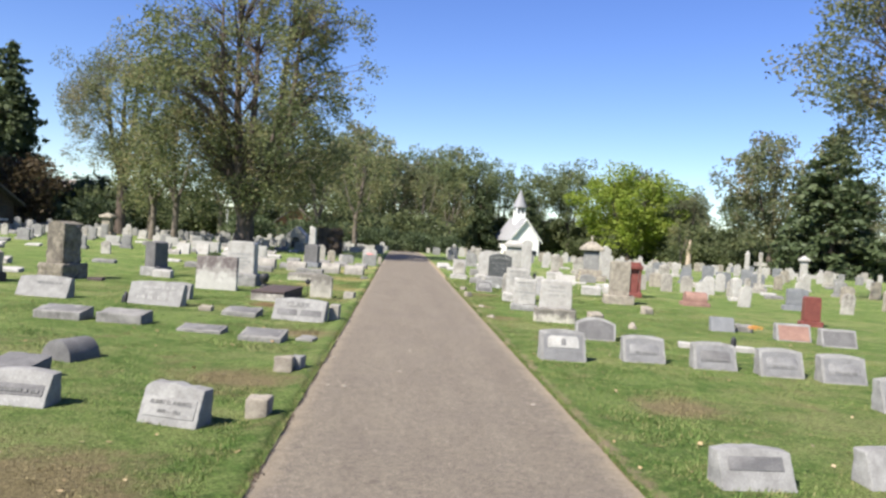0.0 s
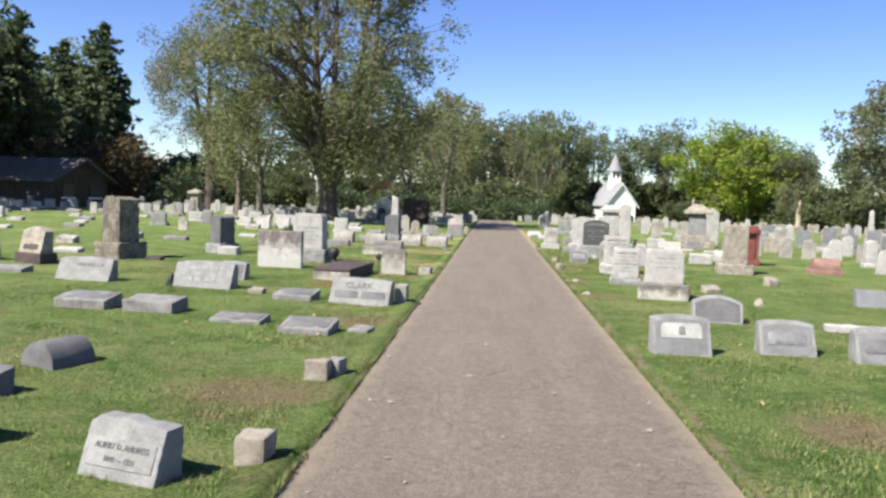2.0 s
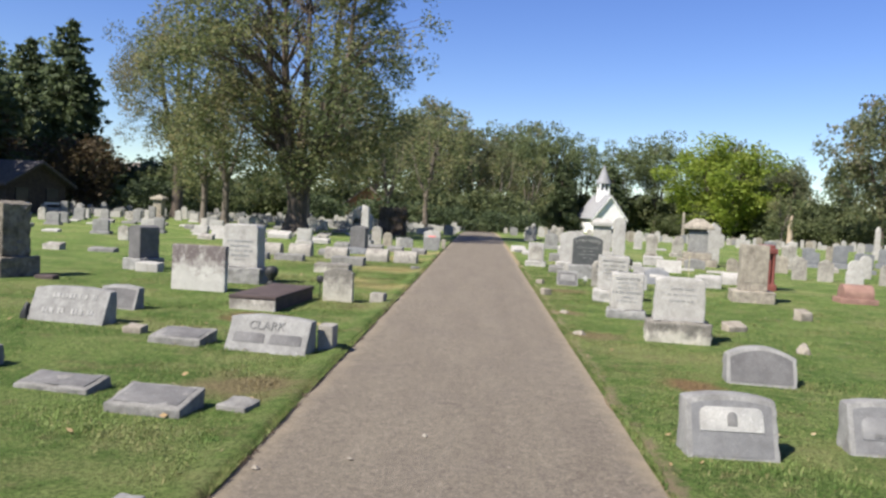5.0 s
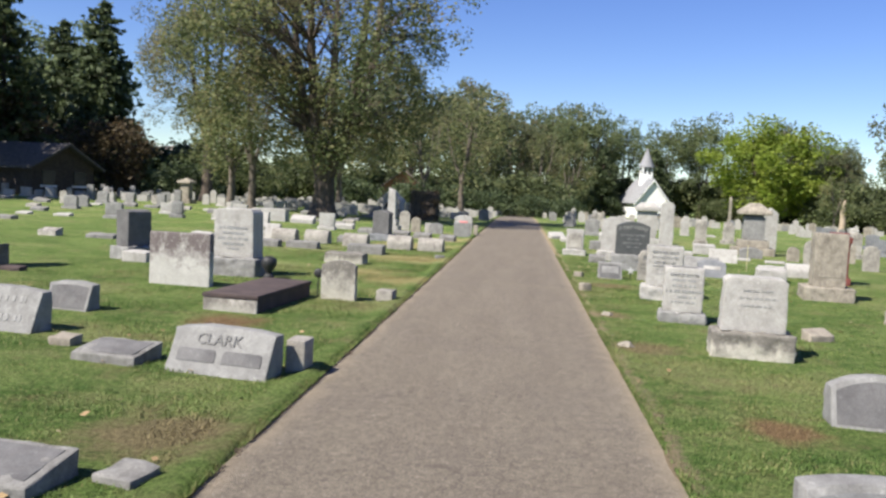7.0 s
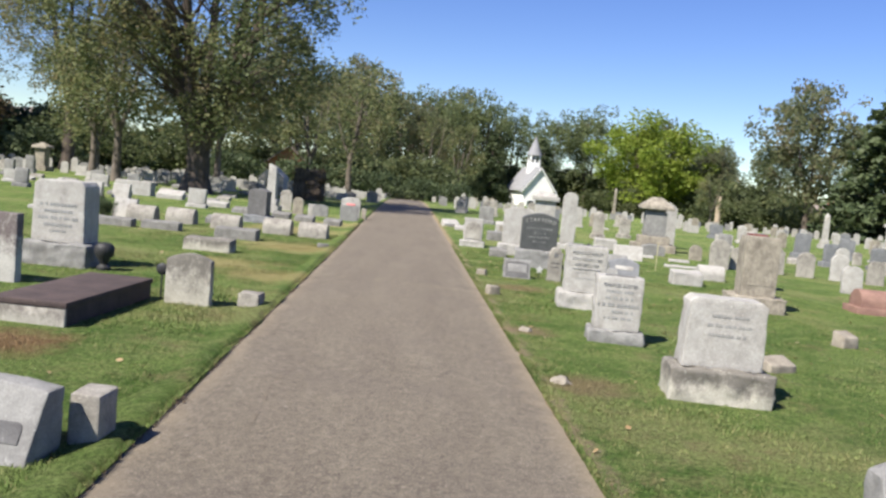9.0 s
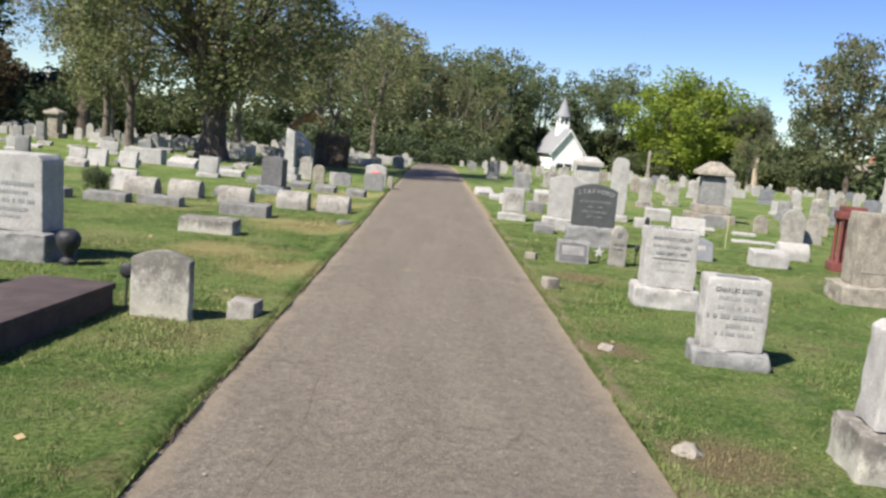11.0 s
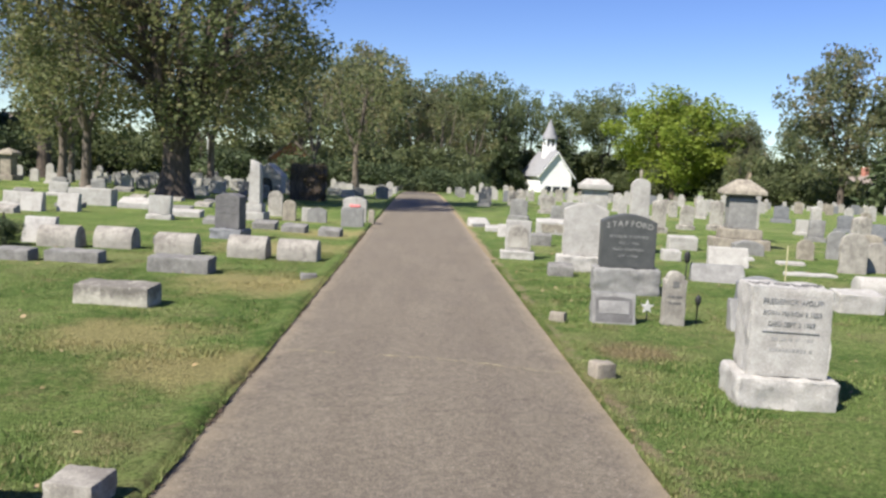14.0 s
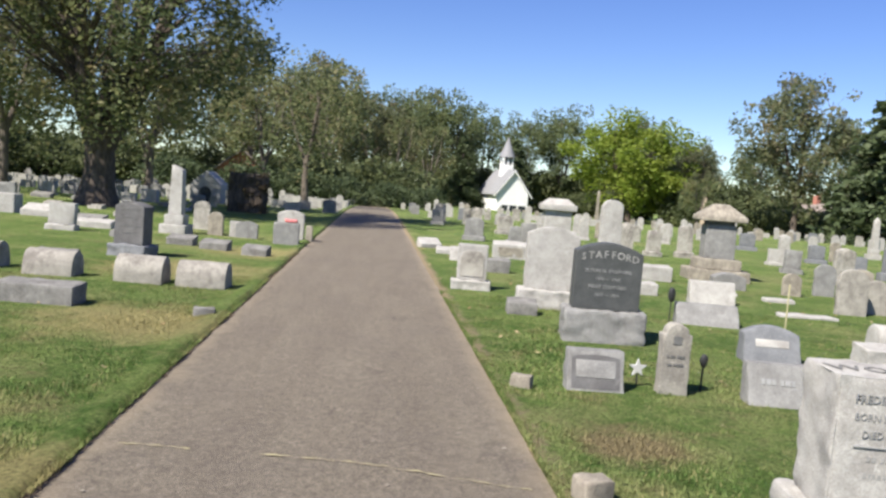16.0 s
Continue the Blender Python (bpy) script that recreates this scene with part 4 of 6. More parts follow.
# ---- graves along the left of the drive ----
a = slant(-2.2, 7.72, 0.53, 0.32, GREY, "pale grey slant marker with a chipped top edge", 0.32, 0.12, "chip", -18)
panel(a, 0.46, 0.06, 0.21, a["tilt"], GREY, round_top=False)
words(a, "ALBERT D. ANDRESS", 0.048, 0, 0.172 * math.tan(radians(a["tilt"])) - 0.008, 0.172, a["tilt"], LETTER, 0.85)
words(a, "1849 — 1921", 0.044, 0, 0.105 * math.tan(radians(a["tilt"])) - 0.008, 0.105, a["tilt"], LETTER, 0.9)
corner_block(-1.56, 8.06, 0.19, 0.18, 0.2, ROCK, "small squared sandstone lot marker at the drive")
corner_block(-1.66, 10.3, 0.21, 0.18, 0.14, ROCK, "small rough lot marker with an orange-stained base")
corner_block(-1.545, 10.42, 0.14, 0.17, 0.17, GREY, "small grey lot marker behind another", -14)
a = slant(-3.56, 8.08, 0.55, 0.29, GREY, "pale grey slant marker with a dark name panel", 0.36, 0.12, "serp", -8)
panel(a, 0.47, 0.09, 0.18, a["tilt"], PANEL_DARK, round_top=False)
bars(a, [(0, 0.135, 0.40, 0.04)], -0.014, a["tilt"], LETTER)
low_marker(-4.15, 9.15, 0.5, 0.2, PANEL_DARK, "low dark granite marker beside a slant marker", 0.4, 0.4, -14)
bolster(-3.84, 10.42, 0.46, 0.23, PANEL_DARK, "dark barrel-topped granite marker lying end-on", 0.40, 68, None, "", 0.06)
low_marker(-5.52, 13.7, 0.74, 0.19, ROUGH_GREY, "low grey granite marker with a sloping top", 0.42, 0.4, -8, "low markers", PANEL_DARK)
low_marker(-4.57, 13.6, 0.70, 0.19, ROUGH_GREY, "low rough granite marker with a sloping top", 0.42, 0.25, -8, "low markers")
low_marker(-3.26, 13.07, 0.66, 0.10, ROUGH_GREY, "very low grey marker nearly flush with grass", 0.34, 0.5, -8, "low markers", PANEL_DARK)
low_marker(-2.31, 12.58, 0.62, 0.15, ROUGH_GREY, "low grey marker with a worn sloping top", 0.4, 0.55, -8, "low markers", PANEL_DARK)
low_marker(-1.72, 12.82, 0.25, 0.06, ROUGH_GREY, "small flat grey footstone in the grass", 0.24, 0.3, -16)
a = slant(-7.04, 16.7, 1.0, 0.38, GREY, "wide pale granite slant marker with raised name", 0.4, 0.12, "serp", -8)
bars(a, [(0.1, 0.26, 0.5, 0.07)], -0.004, a["tilt"], LETTER)
a = slant(-4.9, 16.45, 1.02, 0.42, GREY, "wide granite slant marker with large family name", 0.4, 0.12, "serp", -8)
bars(a, [(0.05, 0.31, 0.6, 0.08), (-0.2, 0.13, 0.3, 0.09), (0.2, 0.13, 0.3, 0.09)], -0.004, a["tilt"], LETTER_FAINT)
rock(-5.45, 16.6, 0.16, 0.2, IRON, "dark rounded urn beside a slant marker")
a = slant(-4.88, 17.8, 0.56, 0.32, GREY, "small grey slant marker with a dark panel", 0.34, 0.12, "serp", -8)
face(a, 0.56, 0.32, PANEL_DARK)
a = slant(-2.12, 15.26, 0.92, 0.37, GREY, "wide pale granite slant marker with a cut family name", 0.42, 0.12, "serp", -10)
panel(a, 0.36, 0.09, 0.19, a["tilt"], PANEL_DARK, -0.21)
panel(a, 0.36, 0.09, 0.19, a["tilt"], PANEL_DARK, 0.21)
words(a, "CLARK", 0.135, -0.03, 0.265 * math.tan(radians(a["tilt"])) - 0.006, 0.265, a["tilt"], LETTER, 1.0)
corner_block(-1.53, 15.55, 0.17, 0.28, 0.22, WORN, "mottled square lot marker beside a slant marker")
low_marker(-3.85, 15.95, 0.22, 0.09, ROCK, "small flush stone beside a flat marker", 0.2, 0.2)
low_marker(-3.15, 15.4, 0.62, 0.14, ROUGH_GREY, "low grey marker with a dark sloping panel", 0.42, 0.45, -8, "low markers", PANEL_DARK)
bolster(-10.68, 19.35, 0.66, 0.5, BEIGE, "tan slant stone with a dark panel", 0.4, -24)
a = slant(-9.4, 19.2, 0.66, 0.72, BEIGE, "tan curved-top stone with brown panel on a brown base", 0.4, 0.16, "arch", -24, 0, (0.78, 0.2, BROWN))
panel(a, 0.44, 0.28, 0.42, 22, BROWN, round_top=False, y=-0.1)
low_marker(-8.8, 17.35, 0.7, 0.12, ROUGH_GREY, "flat grey marker set low in grass", 0.36, 0.4)
low_marker(-7.6, 14.0, 0.8, 0.17, ROUGH_GREY, "low dark-topped granite marker", 0.4, 0.4, -8, "low markers", PANEL_DARK)
headstone(-4.68, 20.5, 0.96, 0.78, 0.14, "flat", SLAB, "thick white marble slab with dark weather stains", yaw=-5, rough=0.003)


def ledger(x, y):
    th = empty("ledger_tomb", spot(x, y, -5), "long low brownstone ledger tomb, sides coloured dark for shade, pale end panel", "tomb")
    # plinth in dark brown, which carries the shade of its long side; the end stays pale
    bm = bmesh.new()
    box(bm, -0.345, 0.345, 0.035, 1.89, -0.05, 0.165)
    part("base", soften(bm, 0.012, 2, 0.004, 3, seed()), BROWN, th)
    bm = bmesh.new()
    box(bm, -0.348, 0.348, 0, 0.034, -0.05, 0.165)
    part("end_panel", soften(bm, 0.006, 1, 0.003, 2, seed()), STAINED, th, "pale stained marble end panel")
    bm = bmesh.new()
    box(bm, -0.36, 0.36, -0.01, 1.905, 0.163, 0.22)
    part("slab", soften(bm, 0.015, 2, 0.003, 2, seed()), BROWN, th, "dark brown stone slab")
    return th


ledger(-3.15, 18.44)
headstone(-2.2, 20.1, 0.50, 0.55, 0.11, "arch", BLACKENED, "thin white marble tablet with a blackened face", yaw=-6, rough=0.003)
a = empty("flag_holder", spot(-2.52, 20.25), "dark metal grave flag holder beside a tablet", "flag holder")
bm = bmesh.new(); tube(bm, [Vector((0, 0, -0.1)), Vector((0, 0, 0.28))], [0.01, 0.01], 6); part("stake", bm, IRON, a)
bm = bmesh.new(); bmesh.ops.create_icosphere(bm, subdivisions=2, radius=0.07, matrix=Matrix.Translation((0, 0, 0.34)) @ Matrix.Diagonal((1, 0.35, 1, 1))); part("medallion", bm, IRON, a)
corner_block(-1.57, 20.25, 0.24, 0.15, 0.22, WORN, "squared stone lot marker with a rough front", -8)
a = headstone(-4.48, 22.05, 0.72, 0.82, 0.42, "clip", MARBLE, "tall pale granite headstone on a grey rock-faced base", (0.92, 0.3, 0.64), GREY, -6, rough=0.002)
bars(a, [(0, 0.80, 0.50, 0.06), (0, 0.71, 0.38, 0.055), (0, 0.62, 0.54, 0.06), (0, 0.53, 0.38, 0.055), (0, 0.45, 0.22, 0.035)], 0.108, 0, LETTER_PALE)


def urn(x, y, h):
    bm = bmesh.new()
    prof = [(0.09, 0), (0.09, 0.04), (0.05, 0.08), (0.06, 0.12), (0.12, 0.22), (0.13, 0.3), (0.10, 0.36), (0.06, 0.38)]
    prev = None
    for r, z in prof:
        ring = [bm.verts.new((r * math.cos(math.pi * k / 8), r * math.sin(math.pi * k / 8), z * h / 0.38)) for k in range(16)]
        if prev:
            for k in range(16):
                bm.faces.new((prev[k], prev[(k + 1) % 16], ring[(k + 1) % 16], ring[k]))
        prev = ring
    bm.faces.new(prev)
    ob = part("urn", bm, IRON, None)
    ob.matrix_basis = spot(x, y)
    return tagged(ob, "dark cemetery urn beside a headstone base", "urn")


urn(-3.82, 22.1, 0.36)
corner_block(-1.53, 27.95, 0.22, 0.08, 0.16, ROUGH_GREY, "small grey stone lying near the drive", 12)
headstone(-8.6, 20.8, 0.48, 1.0, 0.6, "arch", LICHEN_AND_SHADE, "massive weathered sandstone pillar with rough faces", (0.72, 0.36, 0.86), LICHEN_AND_SHADE, -20, rough=0.012)
low_marker(-7.6, 20.9, 0.35, 0.08, BROWN, "small dark flush stone in the grass", 0.2, 0.2)
# die darker than its lit grey face, to carry the shade of the right side
headstone(-7.2, 23.6, 0.32, 0.7, 0.56, "arch", PANEL_DARK, "square granite pillar stone coloured dark for its shaded side", (0.5, 0.24, 0.72), GREY, -22)
low_marker(-6.72, 23.25, 0.48, 0.2, MARBLE, "small pale block marker beside a pillar stone", 0.3, 0.1)
slant(-10.12, 38.2, 0.58, 0.48, MARBLE, "small white slant marker", 0.36, 0.14, "flat", -4)
slant(-9.35, 38.6, 0.56, 0.47, MARBLE, "small white slant marker", 0.36, 0.14, "flat", -4)
low_marker(-3.28, 25.35, 0.82, 0.23, BLACKENED, "long low grey marker with blackened top", 0.36, 0.1, -6)
G1 = "barrel-topped markers beside the drive"
bolster(-2.85, 30.1, 0.64, 0.36, WORN, "pale barrel-topped marker with worn carving", 0.4, -4, None, G1)
bolster(-2.02, 30.05, 0.66, 0.34, WORN, "pale barrel-topped marker with a lettered panel", 0.4, -4, None, G1)
bolster(-4.05, 30.2, 0.66, 0.34, WORN, "barrel-topped marker with a brown face", 0.4, -4, None, G1)
low_marker(-4.55, 31.6, 0.6, 0.2, ROUGH_GREY, "low grey marker behind barrel-topped stones", 0.34, 0.4)
low_marker(-3.35, 28.0, 0.86, 0.23, ROUGH_GREY, "long low rock-faced granite marker", 0.36, 0.1, -5)
bolster(-5.2, 30.6, 0.66, 0.36, WORN, "barrel-topped marker with a stained face", 0.4, -4, None, G1)
bolster(-6.05, 30.4, 0.66, 0.36, WORN, "barrel-topped marker with a stained face", 0.4, -4, None, G1)
low_marker(-5.05, 28.6, 0.8, 0.18, ROUGH_GREY, "low grey rock-faced marker", 0.3, 0.1)
low_marker(-6.0, 28.5, 0.8, 0.18, ROUGH_GREY, "low grey rock-faced marker", 0.3, 0.1)
low_marker(-7.1, 28.5, 0.8, 0.18, ROUGH_GREY, "low grey rock-faced marker", 0.3, 0.1)
slant(-6.62, 30.95, 0.55, 0.44, MARBLE, "white slant marker beside a clipped bush", 0.36, 0.12, "flat", -4)
put(tree("clipped_bush", 61, 0.62, 0.36, 0.05, 0.02, LEAF_CONIFER, BARK, "small rounded dark green bush before a marker", 90, 0.13, 5000, 0.018, 0.02, 0, -0.9, 0, 3), -6.9, 30.4, 0.78)
a = headstone(-3.9, 33.1, 0.52, 0.72, 0.34, "arch", PANEL_DARK, "dark slate-grey headstone with faint lettering", (0.68, 0.2, 0.5), SLATE, -12, rough=0.002)
bars(a, [(0, 0.80, 0.36, 0.05), (0, 0.66, 0.3, 0.04), (0, 0.52, 0.36, 0.04), (0, 0.4, 0.3, 0.04)], 0.078, 0, LETTER)


def obelisk(x, y, h, w, mat, label, broken=False):
    th = empty("obelisk", spot(x, y, -5), label, "monument")
    bm = bmesh.new(); box(bm, -w, w, -w, w, -0.06, h * 0.13); part("base", soften(bm, 0.02, 2, 0.01, 2, seed()), mat, th)
    bm = bmesh.new(); box(bm, -w * 0.72, w * 0.72, -w * 0.72, w * 0.72, h * 0.128, h * 0.27); part("plinth", soften(bm, 0.015, 2, 0.004, 2, seed()), mat, th)
    bm = bmesh.new()
    vs = box(bm, -w * 0.52, w * 0.52, -w * 0.52, w * 0.52, h * 0.268, h)
    for v in vs:
        if v.co.z > h * 0.5:
            v.co.x *= 0.78; v.co.y *= 0.78
            if broken:
                v.co.z -= 0.10 * h * (v.co.x / w + 0.5) * 0.8
    if not broken:
        p = bm.verts.new((0, 0, h * 1.1))
        tops = vs[4:]
        for f in [f for f in bm.faces if all(v in tops for v in f.verts)]:
            bm.faces.remove(f)
        for k in range(4):
            bm.faces.new((tops[k], tops[(k + 1) % 4], p))
    part("shaft", soften(bm, 0.01, 1, 0.003, 2, seed()), mat, th)
    return th


obelisk(-4.45, 38.9, 1.62, 0.31, MARBLE, "white marble shaft with a broken slanting top", True)
headstone(-4.2, 40.5, 0.42, 0.74, 0.1, "round", STAINED, "brownish weathered round-topped marble tablet")
headstone(-3.58, 39.1, 0.36, 0.56, 0.1, "round", BEIGE, "small tan round-topped tablet")
headstone(-3.05, 39.0, 0.34, 0.38, 0.1, "flat", MARBLE, "low white marble block tablet")
headstone(-2.8, 38.9, 0.52, 0.40, 0.14, "arch", GREY, "low grey granite headstone with curved top")
for x, y, w in ((-3.67, 35.9, 0.55), (-2.9, 35.4, 0.56), (-2.02, 34.8, 0.5), (-5.0, 36.6, 0.55)):
    low_marker(x, y, w, 0.2, ROUGH_GREY, "low grey sloping marker in a row", 0.32, 0.35, -8, "low markers in a row")
headstone(-1.76, 37.9, 0.58, 0.5, 0.12, "flat", GREY, "grey block headstone with a small dark emblem")
a = headstone(-1.84, 39.6, 0.66, 0.72, 0.14, "arch", MARBLE, "white headstone with a small faded flag on it")
bm = bmesh.new()
box(bm, -0.14, 0.16, -0.03, -0.012, 0.42, 0.50)
part("flag", soften(bm, 0.006, 1, 0.01, 2, 3), FLAG_RED, a, "faded red and white flag")
headstone(-1.36, 39.4, 0.16, 0.38, 0.12, "flat", BEIGE, "narrow yellowish marker post")
low_marker(-6.3, 38.6, 0.9, 0.2, MARBLE, "long low white marker", 0.4, 0.3)
low_marker(-8.44, 41.0, 0.95, 0.32, MARBLE, "broad low white marker", 0.4, 0.5)
headstone(-9.9, 41.5, 1.3, 0.5, 0.5, "flat", MARBLE, "large white marble box tomb in the grass")


def column_monument(x, y, h, mat, label):
    """Square pier with a stepped base and a pyramid cap."""
    th = empty("monument", spot(x, y, -6), label, "monument")
    bm = bmesh.new(); box(bm, -0.33, 0.33, -0.33, 0.33, -0.06, h * 0.16); part("base", soften(bm, 0.02, 2, 0.006, 2, seed()), mat, th)
    bm = bmesh.new(); box(bm, -0.2, 0.2, -0.2, 0.2, h * 0.158, h * 0.78); part("shaft", soften(bm, 0.01, 1, 0.004, 2, seed()), mat, th)
    bm = bmesh.new()
    vs = box(bm, -0.31, 0.31, -0.31, 0.31, h * 0.778, h * 0.86)
    p = bm.verts.new((0, 0, h))
    tops = vs[4:]
    for f in [f for f in bm.faces if all(v in tops for v in f.verts)]:
        bm.faces.remove(f)
    for k in range(4):
        bm.faces.new((tops[k], tops[(k + 1) % 4], p))
    part("cap", soften(bm, 0.012, 1), mat, th)
    return th


th = column_monument(-20.4, 58.0, 1.45, BEIGE, "tan square pier with a pyramid cap")
th.matrix_basis = spot(-20.4, 58.0, -6) @ Matrix.Diagonal((1.4, 1.4, 1.1, 1))
a = empty("ivy_monument", spot(-4.75, 51.6), "massive block monument overgrown with dark ivy", "monument")
bm = bmesh.new(); box(bm, -0.72, 0.72, -0.3, 0.3, -0.1, 1.5); part("die", soften(bm, 0.05, 2, 0.05, 3, 4), BARK, a)
rv = np.random.default_rng(3)
pts = [np.array([rv.uniform(-0.78, 0.78), rv.uniform(-0.36, 0.36), rv.uniform(0, 1.55)]) for _ in range(150)]
array_part("ivy", leaf_cloud(rv, pts, [0.16] * 150, 1500, 0.045), 4, LEAF_RUSSET, a, "dark ivy leaves")
a = empty("flagpole", spot(-20.6, 97), "slim white pole among the trees", "pole")
bm = bmesh.new(); tube(bm, [Vector((0, 0, -0.2)), Vector((0, 0, 5.6))], [0.11, 0.10], 8); part("pole", bm, WHITE_PLASTIC, a)


def vault(x, y):
    th = empty("burial_vault", spot(x, y, -4), "small pale arched burial vault with a dark doorway", "vault")
    bm = bmesh.new(); prism(bm, [(-0.7, -0.1), (0.7, -0.1), (0.7, 0.9), (0, 1.5), (-0.7, 0.9)], 0, 1.4); part("wall", soften(bm, 0.02, 1, 0.01, 2, seed()), MARBLE, th)
    # the wall is solid: the opening's shade is a dark arch laid on it
    bm = bmesh.new(); prism(bm, [(-0.28, 0.0), (0.28, 0.0)] + [(0.28 * math.cos(math.pi * k / 8), 0.5 + 0.28 * math.sin(math.pi * k / 8)) for k in range(9)], -0.02, 0.03); part("doorway", bm, GLASS_AND_SHADE, th, "dark sheet for the shade in the arched doorway")


vault(-7.6, 57.5)

# ---- graves along the right of the drive ----
a = slant(2.2, 6.8, 0.56, 0.26, GREY, "pale granite slant marker with a dark name panel", 0.36, 0.12, "serp", 4)
panel(a, 0.42, 0.12, 0.21, a["tilt"], PANEL_DARK, round_top=False)
slant(3.38, 6.95, 0.56, 0.27, GREY, "pale granite slant marker", 0.36, 0.12, "serp", 4)
a = slant(1.92, 12.4, 0.63, 0.42, GREY, "grey slant marker with a pale carved panel", 0.4, 0.14, "serp", 2)
face(a, 0.63, 0.42, FACE_GREY)
panel(a, 0.45, 0.18, 0.34, a["tilt"], PANEL_PALE, y=-0.004)
panel(a, 0.07, 0.22, 0.31, a["tilt"], LETTER, y=-0.010, label="worn carved emblem")
a = slant(3.02, 15.1, 0.68, 0.37, GREY, "grey slant marker with a dark rounded panel", 0.4, 0.14, "arch", -6)
face(a, 0.68, 0.37, PANEL_DARK, "arch")
GR = "row of granite slant markers"
for x, y, m, l in ((3.15, 12.7, GREY, "grey slant marker with worn name panel"), (4.08, 12.4, GREY, "grey slant marker with dark name panel"), (4.9, 12.1, GREY, "grey slant marker in a row"), (5.62, 11.8, GREY, "grey slant marker in a row"), (5.3, 9.9, GREY, "pale grey slant marker set forward of the row")):
    a = slant(x, y, 0.60, 0.37, m, l, 0.4, 0.13, "serp", -3, 0, None, 0.004, GR)
    face(a, 0.60, 0.37, FACE_GREY)
    panel(a, 0.42, 0.11, 0.26, a["tilt"], PANEL_DARK if y == 12.4 else FACE_GREY, y=-0.004)
    bars(a, [(0.02, 0.145, 0.30, 0.04)], -0.016, a["tilt"], LETTER)
low_marker(5.0, 14.7, 1.25, 0.09, MARBLE, "long flat white stone kerb in the grass", 0.14, 0.1, -8)
a = headstone(2.78, 17.62, 0.66, 0.58, 0.3, "clip", MARBLE, "white marble headstone on a stained rock-faced base", (0.84, 0.28, 0.5), BLACKENED, -8, rough=0.004)
bars(a, [(0.02, 0.72, 0.30, 0.034), (0.02, 0.64, 0.36, 0.034), (0.02, 0.56, 0.32, 0.034)], 0.098, 0, LETTER_FAINT)
a = headstone(2.5, 19.95, 0.51, 0.60, 0.28, "flat", MARBLE, "white granite headstone with rock-faced sides", (0.61, 0.14, 0.42), GREY, -8, rough=0.005)
words(a, "CHARLES BUTTER", 0.052, 0, 0.066, 0.645, 0, LETTER_PALE, 0.9)
bars(a, [(0, 0.575, 0.30, 0.045), (0, 0.50, 0.30, 0.045), (0, 0.425, 0.46, 0.05), (0.05, 0.35, 0.24, 0.045), (0, 0.28, 0.3, 0.04)], 0.068, 0, LETTER_PALE)
bm = bmesh.new(); box(bm, -0.17, 0.17, 0.13, 0.20, 0.735, 0.750); part("emblem", soften(bm, 0.008, 1, 0.010, 2, 5), LETTER, a, "worn raised name on the top")
a = headstone(2.67, 22.45, 0.57, 0.66, 0.42, "flat", MARBLE, "white granite headstone on a broad rough base", (0.72, 0.22, 0.58), MARBLE, -8, rough=0.006)
words(a, "FREDERICK WOLFF", 0.055, 0, 0.076, 0.78, 0, LETTER_PALE, 0.9)
words(a, "BORN MARCH 6 1829", 0.048, 0, 0.076, 0.695, 0, LETTER_PALE, 0.9)
words(a, "DIED SEPT 3 1907", 0.048, 0, 0.076, 0.615, 0, LETTER_PALE, 0.9)
bars(a, [(0.02, 0.50, 0.30, 0.036), (0.02, 0.42, 0.32, 0.036)], 0.08, 0, LETTER_FAINT)
bm = bmesh.new(); box(bm, -0.2, 0.2, 0.072, 0.084, 0.554, 0.560); part("rule", bm, LETTER_PALE, a, "cut line below the dates")
words(a, "WOLFF", 0.17, 0, 0.28, 0.882, 90, LETTER, 0.95)
corner_block(1.5, 23.1, 0.19, 0.13, 0.14, ROCK, "pale squared stone lying beside the drive", 20); corner_block(1.5, 25.55, 0.17, 0.11, 0.12, ROCK, "pale squared stone lying beside the drive", -25); rock(1.55, 20.3, 0.17, 0.05, ROCK); rock(1.52, 17.95, 0.2, 0.05, ROCK)
a = headstone(2.87, 27.9, 0.76, 0.76, 0.24, "arch", DARK, "dark grey granite headstone with curved top", (0.92, 0.36, 0.46), GREY, -6, rough=0.0)
for k, ch in enumerate("STAFFORD"):
    u = (k - 3.5) * 0.083
    words(a, ch, 0.115, u, 0.106, 0.985 - 0.42 * u * u, 0, PANEL_PALE)
words(a, "ELTON N. STAFFORD", 0.058, 0, 0.106, 0.80, 0, LETTER_PALE, 0.95)
words(a, "1876 — 1960", 0.05, 0, 0.106, 0.71, 0, LETTER_PALE)
words(a, "MARY STAFFORD", 0.058, 0, 0.106, 0.62, 0, LETTER_PALE, 0.95)
words(a, "1877 — 1964", 0.05, 0, 0.106, 0.53, 0, LETTER_PALE)
a = slant(2.15, 25.6, 0.48, 0.33, GREY, "small grey slant marker with a pale blank panel", 0.3, 0.12, "flat", -3)
face(a, 0.48, 0.33, PANEL_DARK)
panel(a, 0.34, 0.11, 0.25, a["tilt"], GREY, round_top=False, y=-0.004)
a = headstone(2.83, 25.65, 0.245, 0.61, 0.13, "shoulder", WORN, "narrow brownish marble tablet with carved emblem", yaw=-3, rough=0.003)
bars(a, [(0, 0.47, 0.07, 0.1), (0, 0.33, 0.16, 0.03), (0, 0.26, 0.14, 0.03)], -0.004, 0, LETTER)


